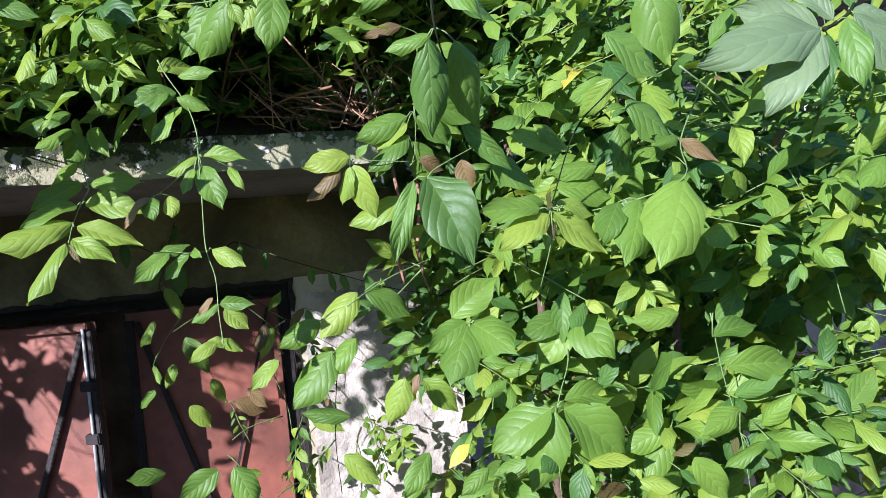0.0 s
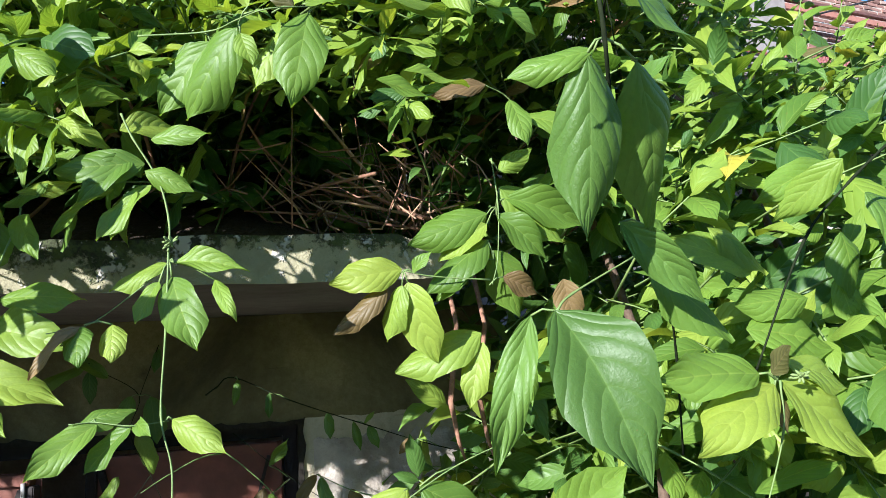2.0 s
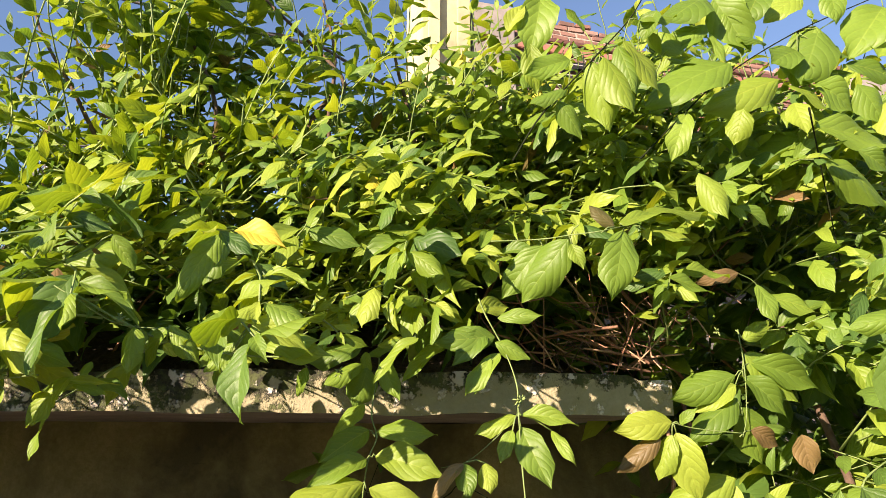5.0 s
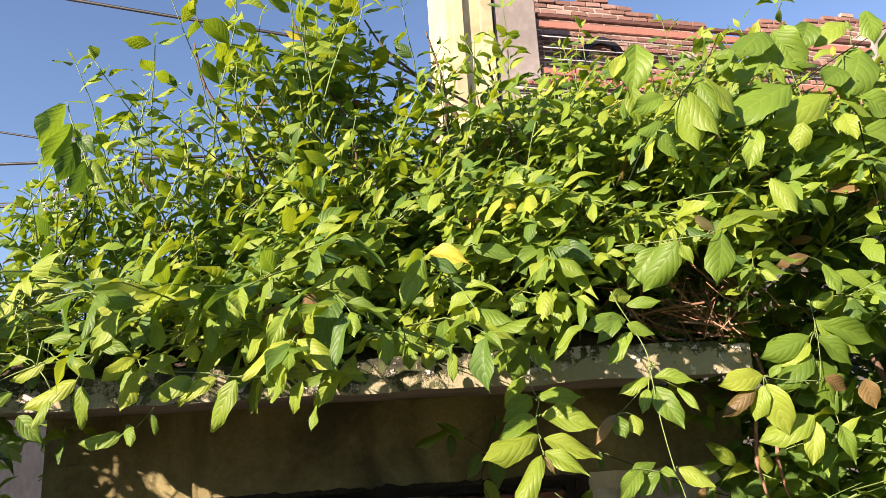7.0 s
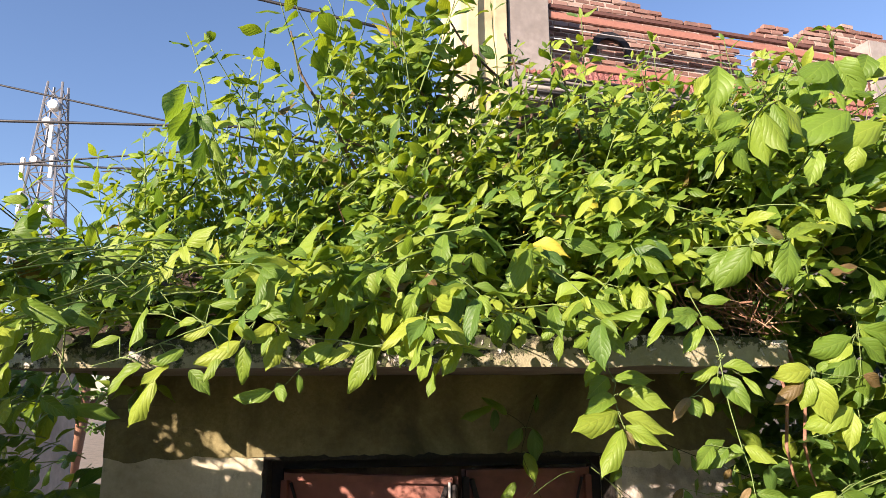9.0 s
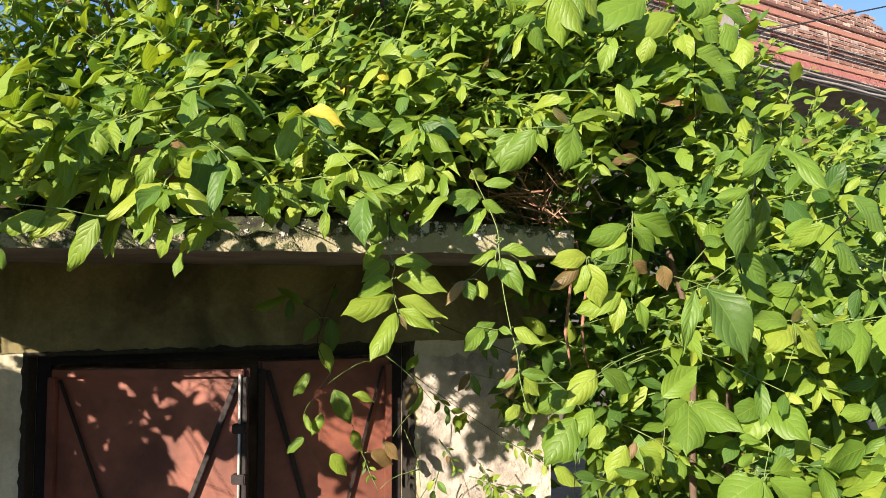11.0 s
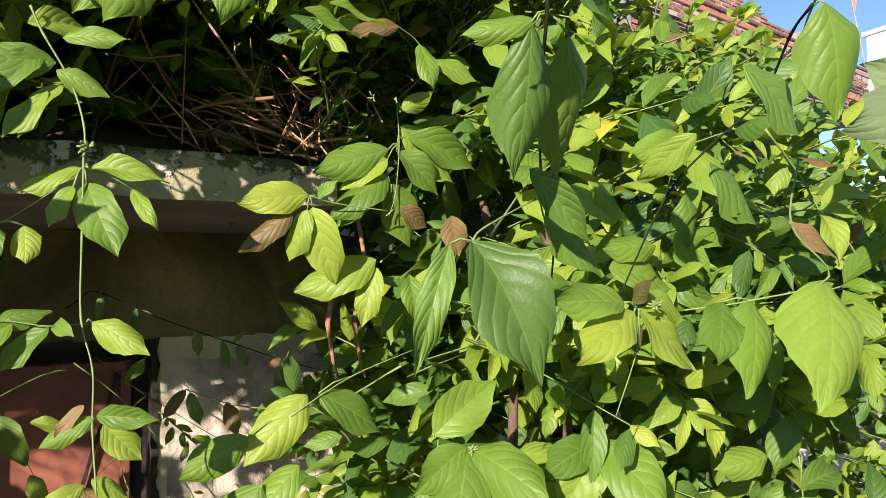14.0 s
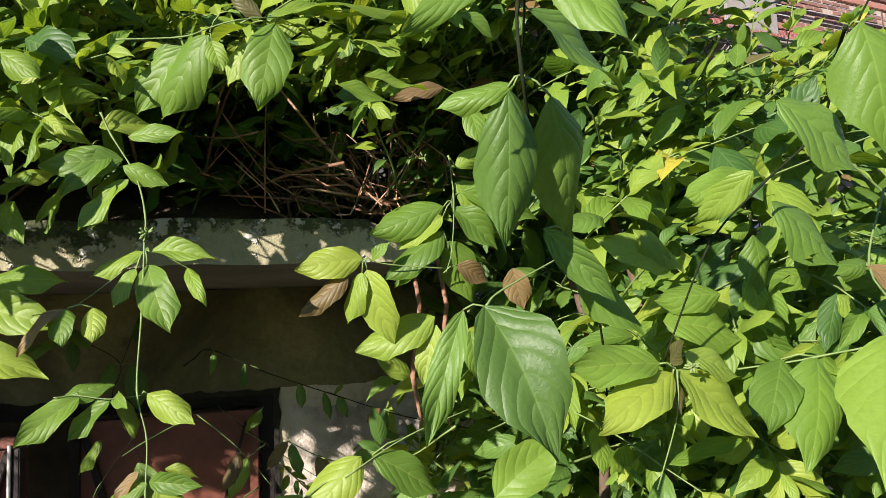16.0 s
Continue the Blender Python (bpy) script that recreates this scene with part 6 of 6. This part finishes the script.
def brick_building():
    house = empty("brick_building", (FACADE.translation.x, FACADE.translation.y, 0), label="half-ruined red brick upper storey with a railed balcony", category="building")
    # dark grey wall and floor stand in for the shade under the balcony
    body = facade_part("wall", box((-1.6, 2.2, FOOT), (16, 2.6, 5.75)), SHADE_GREY, house, "wall under the balcony, dark grey for the shade there")
    facade_part("balcony_floor", box((-0.6, -0.05, 5.78), (16, 2.6, 5.92), 0.01), SHADE_GREY, house, "stained concrete balcony slab, coloured dark for shade")
    core = bmesh.new()
    for i in range(160):
        u = i * 0.1
        add_box(core, (u, 0.358, 5.92), (u + 0.1, 0.52, max(6.0, min(brick_top(u + 0.01), brick_top(u + 0.09)) - 0.12)))
    facade_part("mortar", core, MORTAR, house, "pale mortar bed of the brick wall")
    for u0, top, wide in ((-0.58, 7.32, 0.56), (5.25, 7.22, 1.05), (12.05, 7.2, 0.5)):
        bm = box((u0, -0.08, 5.6), (u0 + wide, 0.36, top), 0.015)
        facade_part("post", bm, POST, house, "weathered grey cement post")
    facade_part("pilaster", box((-1.2, -0.05, FOOT), (-0.6, 0.9, 8.3), 0.01), CREAM, house, "cream painted pilaster")
    facade_part("band", box((-1.14, -0.12, FOOT), (-1.0, -0.052, 8.3), 0.01), CREAM, house)
    facade_part("band", box((-0.78, -0.12, FOOT), (-0.62, -0.052, 8.3), 0.01), CREAM, house, "raised cream band on the pilaster")
    for a, b in ((0.0, 5.25), (6.3, 12.05), (12.55, 15.6)):
        facade_part("top_rail", box((a, -0.04, 6.94), (b, 0.02, 7.0), 0.008), RAIL_DARK, house, "dark top rail")
        facade_part("middle_rail", box((a, -0.04, 6.79), (b, 0.01, 6.89), 0.008), RAIL, house)
        facade_part("bottom_rail", box((a, -0.04, 6.12), (b, 0.02, 6.22), 0.008), RAIL, house)
        for z in (6.36, 6.52, 6.68):
            pts = [FACADE @ Vector((a + (b - a) * i / 4, -0.01, z)) for i in range(5)]
            held(mesh_object("rail_rod", *tube_data(pts, 0.0075, 6), ROD, smooth=True), house)
        for i in range(1, int((b - a) / 2.6) + 1):
            facade_part("baluster", box((a + 2.6 * i, -0.02, 6.22), (a + 2.6 * i + 0.014, -0.002, 6.79)), RAIL_DARK, house)
    bm = bmesh.new()
    n = 560
    rows = []
    for i in range(n + 1):
        u = -0.4 + 16.4 * i / n
        y = -0.10 + 0.008 * math.sin(u * 2 * math.pi / 0.08)
        rows.append((bm.verts.new((u, y, 5.945)), bm.verts.new((u, y + 0.05, 6.09))))
    for a, b in zip(rows, rows[1:]):
        bm.faces.new((a[0], b[0], b[1], a[1]))
    bmesh.ops.solidify(bm, geom=bm.faces[:], thickness=0.004)
    facade_part("fascia", bm, RED_SHEET, house, "red corrugated sheet fascia")
    for z, r in ((5.90, 0.016), (5.85, 0.02), (5.80, 0.014), (5.75, 0.024), (5.69, 0.016)):
        pts = [FACADE @ Vector((-0.4 + 16.4 * i / 30, -0.13, z + 0.012 * math.sin(i * 1.7 + z * 40))) for i in range(31)]
        held(mesh_object("pipe", *tube_data(pts, r * GROW, 8), POST if r > 0.018 else CABLE, smooth=True), house)
    for i in range(15):
        turn = Matrix.Translation((1.08, 0.29, 6.60)) @ Matrix.Rotation(math.pi / 2 - math.pi * (i - 1) / 12, 4, "Y")
        facade_part("arch_brick", box((-0.042, 0, 0.23), (0.042, 0.07, 0.33), 0.004, turn), CABLE, house, "blackened arch brick")
    return house


def bricks(house):
    """Single bricks of the upper wall; past the nearest stretch they are joined."""
    rng = random.Random(3)
    shapes = []
    for k in range(6):
        bm = box((0.006, 0.0, 0.006), (0.226, 0.07, 0.074), 0.007)
        for v in bm.verts:
            v.co += Vector([rng.uniform(-0.005, 0.005) for _ in range(3)])
        me = bpy.data.meshes.new("brick")
        bm.to_mesh(me)
        bm.free()
        me.materials.append(BRICK)
        shapes.append(me)
    far_v, far_f, made = [], [], 0
    base = [(np.array([v.co for v in me.vertices]), [tuple(p.vertices) for p in me.polygons]) for me in shapes]
    for row in range(24):
        z = 5.96 + row * 0.081
        for i in range(-1, 70):
            u = i * 0.234 + (0.117 if row % 2 else 0) + rng.uniform(-0.008, 0.008)
            if u < -0.02 or z + 0.05 > brick_top(u + 0.115) + 0.05 * noise.noise((u * 2.3, 2, 0)) + rng.uniform(-0.04, 0.05) or rng.random() < 0.01:
                continue
            if abs(u + 0.115 - 1.08) < 0.2 and z < 6.7 and rng.random() < 0.3:
                continue
            m = FACADE @ Matrix.Translation((u, 0.352 + rng.uniform(-0.014, 0.004), z)) @ Matrix.Rotation(rng.uniform(-0.035, 0.035), 4, "Y")
            if u < 5.6 and z > 6.3 and made < 300:
                made += 1
                ob = new("brick", rng.choice(shapes))
                ob.matrix_world = m
                held(ob, house)
            else:
                v, f = rng.choice(base)
                a = np.array(m)
                far_f += [tuple(x + len(far_v) for x in one) for one in f]
                far_v += [tuple(x) for x in v @ a[:3, :3].T + a[:3, 3]]
    tagged(held(mesh_object("far_bricks", far_v, far_f, BRICK), house), kind="stuff")


house = brick_building()
bricks(house)


# ---- far things ----
def white_house():
    home = empty("white_house", (25.0, 16.0, 0), label="white painted flat-roofed house beyond the brick building", category="building")
    held(part("wall", box((22.3, 7.0, 0), (32, 14.0, 10.17), 0.03), WHITE_PAINT), home)
    held(part("balcony", box((20.6, 7.0, 7.43), (22.29, 14.1, 8.13), 0.03), WHITE_PAINT, None, "white parapet of a projecting balcony"), home)
    held(part("parapet", box((22.2, 7.0, 10.17), (32.1, 14.1, 10.30), 0.02), WHITE_PAINT), home)
    pole = empty("flagpole", (22.2, 13.86, 8.13), label="thin leaning pole with a faded rag", category="flagpole")
    held(mesh_object("pole", *tube_data([(22.18, 13.86, 8.13), (21.97, 13.86, 9.11), (21.26, 13.86, 11.53)], 0.022, 6), POST, smooth=True), pole)
    held(mesh_object("rag", *tube_data([(21.30, 13.84, 11.43), (21.46, 13.82, 11.15), (21.50, 13.84, 10.85)], [0.02, 0.07, 0.02], 6), RED_SHEET), pole)


def mast():
    tower = empty("phone_mast", (-26.9, 53.4, 0), label="grey steel lattice telephone mast with white antennas", category="mast")
    top, low_half, high_half = 26.7, 2.1, 0.55
    corner = lambda i, z: Vector((-26.9 + (1 if i in (0, 1) else -1) * (low_half + (high_half - low_half) * z / top), 53.4 + (1 if i in (1, 2) else -1) * (low_half + (high_half - low_half) * z / top), z))
    for i in range(4):
        held(mesh_object("leg", *tube_data([corner(i, 0), corner(i, top)], 0.10, 5), MAST_STEEL), tower)
    z, k = 0.0, 0
    while z < top - 1:
        step = 2.2 - 0.9 * z / top
        for i in range(4):
            j = (i + 1) % 4
            held(mesh_object("lattice_bar", *tube_data([corner(i, z), corner(j, min(top, z + step))], 0.05, 4), MAST_STEEL), tower)
            held(mesh_object("lattice_bar", *tube_data([corner(j, z), corner(i, min(top, z + step))], 0.05, 4), MAST_STEEL), tower)
            held(mesh_object("lattice_bar", *tube_data([corner(i, z), corner(j, z)], 0.045, 4), MAST_STEEL), tower)
        z += step
    for dx, z, r in ((0.2, 24.6, 0.5), (-0.1, 23.2, 0.4), (-0.7, 20.0, 0.35), (0.1, 16.2, 0.5)):
        bm = bmesh.new()
        bmesh.ops.create_cone(bm, cap_ends=True, segments=20, radius1=r, radius2=r * 0.75, depth=0.5)
        bmesh.ops.transform(bm, matrix=Matrix.Translation((-26.9 + dx, 52.6, z)) @ Matrix.Rotation(radians(90), 4, "X"), verts=bm.verts)
        held(part("dish", bm, WHITE_PAINT, None, "white drum antenna"), tower)
    for dx, z in ((-1.3, 15.6), (1.0, 15.2), (-1.4, 18.3), (0.4, 21.0), (0.7, 18.5)):
        held(part("panel_antenna", box((-26.9 + dx - 0.16, 52.2, z), (-26.9 + dx + 0.16, 52.45, z + 1.8), 0.05), WHITE_PAINT, None, "white panel antenna"), tower)


def overhead_cable(a, b, sag, radius, label, anchors=()):
    """A cable that hangs from a to b and then runs straight on to its anchors."""
    a, b = Vector(a), Vector(b)
    pts = [a.lerp(b, i / 24) - Vector((0, 0, sag * 4 * (i / 24) * (1 - i / 24))) for i in range(25)]
    tagged(tube("overhead_cable", pts + [Vector(p) for p in anchors], radius, CABLE, None, 6), label, "cable", "overhead cables")


def far_tree(at, height, spread, seed, label):
    rng = random.Random(seed)
    at = Vector(at)
    tree = empty("tree", at, label=label, category="tree")
    top = at + Vector((0.2, 0, height * 0.55))
    held(mesh_object("trunk", *tube_data([at, at.lerp(top, 0.5) + Vector((0.1, 0, 0)), top], [0.16, 0.12, 0.07], 8), TWIG, smooth=True), tree)
    leaves = []
    for _ in range(16):
        start = at.lerp(top, rng.uniform(0.5, 1.0))
        d = Vector((rng.uniform(-1, 1), rng.uniform(-1, 1), rng.uniform(0.2, 1.3))).normalized()
        end = start + d * spread * rng.uniform(0.5, 1.0)
        mid = start.lerp(end, 0.5) + Vector((0, 0, 0.1))
        held(mesh_object("limb", *tube_data([start, mid, end], [0.05, 0.03, 0.012], 5), TWIG, smooth=True), tree)
        for _ in range(26):
            p = start.lerp(end, rng.uniform(0.3, 1.05)) + Vector([rng.gauss(0, spread * 0.13) for _ in range(3)])
            way = Vector((rng.uniform(-1, 1), rng.uniform(-1, 1), rng.uniform(-0.6, 0.8)))
            leaves += sprig(rng, p, way, 0.4, 4, 0.13)[1]
    held(joined_leaves("crown", leaves, LEAF_DEEP, None), tree)


def outer_wall():
    bm = bmesh.new()
    add_box(bm, (1.55, 3.3, 0), (9.0, 3.52, 2.6))
    bmesh.ops.subdivide_edges(bm, edges=bm.edges[:], cuts=30, use_grid_fill=True)
    for v in bm.verts:
        v.co += Vector((0, 0.015, 0.02)) * noise.noise(v.co * 3.0)
    tagged(part("wall_boundary", bm, WHITEWASH), "flaking whitewashed boundary wall behind the creeper", "wall", kind="structure")
    hut = empty("grey_hut", (-7.5, 7.0, 0), label="low grey cement hut beyond the shed", category="hut")
    held(part("wall", box((-10, 7.0, 0), (-5.3, 9.5, 2.7), 0.02), POST), hut)
    held(part("roof", box((-10.2, 6.8, 2.7), (-5.1, 9.7, 2.85), 0.02), POST), hut)


def lobed_plant():
    """A tall plant whose long ribbed leaf lobes spread from a dark stalk."""
    plant = shoot("broad_leaf_plant", "tall plant with long ribbed grey-green leaf lobes on a dark stalk", LOBED_LEAVES, 90, (-0.55, -0.75, 0.35), 0.1)
    tagged(plant, "tall plant with long ribbed grey-green leaf lobes on a dark stalk", "plant")


white_house()
mast()
overhead_cable((-9.0, 6.0, 7.36), (-1.4, 6.0, 5.735), 0.02, 0.016, "thick black overhead cable against the sky", [SPREAD @ Vector((0.1, 7.42, 5.5))])
overhead_cable((-12.0, 6.0, 6.43), (-2.6, 6.0, 4.52), 0.02, 0.009, "thin black overhead cable", [SPREAD @ Vector((-0.1, 7.38, 4.3))])
overhead_cable((-12.0, 6.0, 4.62), (-2.6, 6.0, 4.635), 0.02, 0.013, "black overhead cable running level", [SPREAD @ Vector((-0.15, 7.38, 4.5))])
overhead_cable((-12.0, 6.0, 4.38), (-2.6, 6.0, 4.18), 0.02, 0.010, "black overhead cable sloping gently", [SPREAD @ Vector((-0.15, 7.38, 4.1))])
overhead_cable((-12.0, 6.0, 3.46), (-2.6, 6.0, 4.44), 0.02, 0.008, "thin black overhead cable", [SPREAD @ Vector((-0.1, 7.38, 4.6))])
overhead_cable((2.6, 5.0, 4.80), (9.0, 5.0, 6.10), 0.02, 0.011, "black overhead cable before the brick building", [(17.0, 5.0, 7.72), (21.5, 11.2, 8.2)])
overhead_cable((2.6, 5.0, 4.32), (9.0, 5.0, 6.20), 0.04, 0.008, "thin black overhead cable before the brick building", [(17.0, 5.0, 8.55), (22.5, 11.2, 9.2)])
far_tree((-7.2, 14.0, 0), 6.2, 2.0, 4, "distant feathery tree behind the shed")
far_tree((-10.5, 16.0, 0), 5.0, 2.0, 6, "distant small tree with fine leaves")
outer_wall()
lobed_plant()
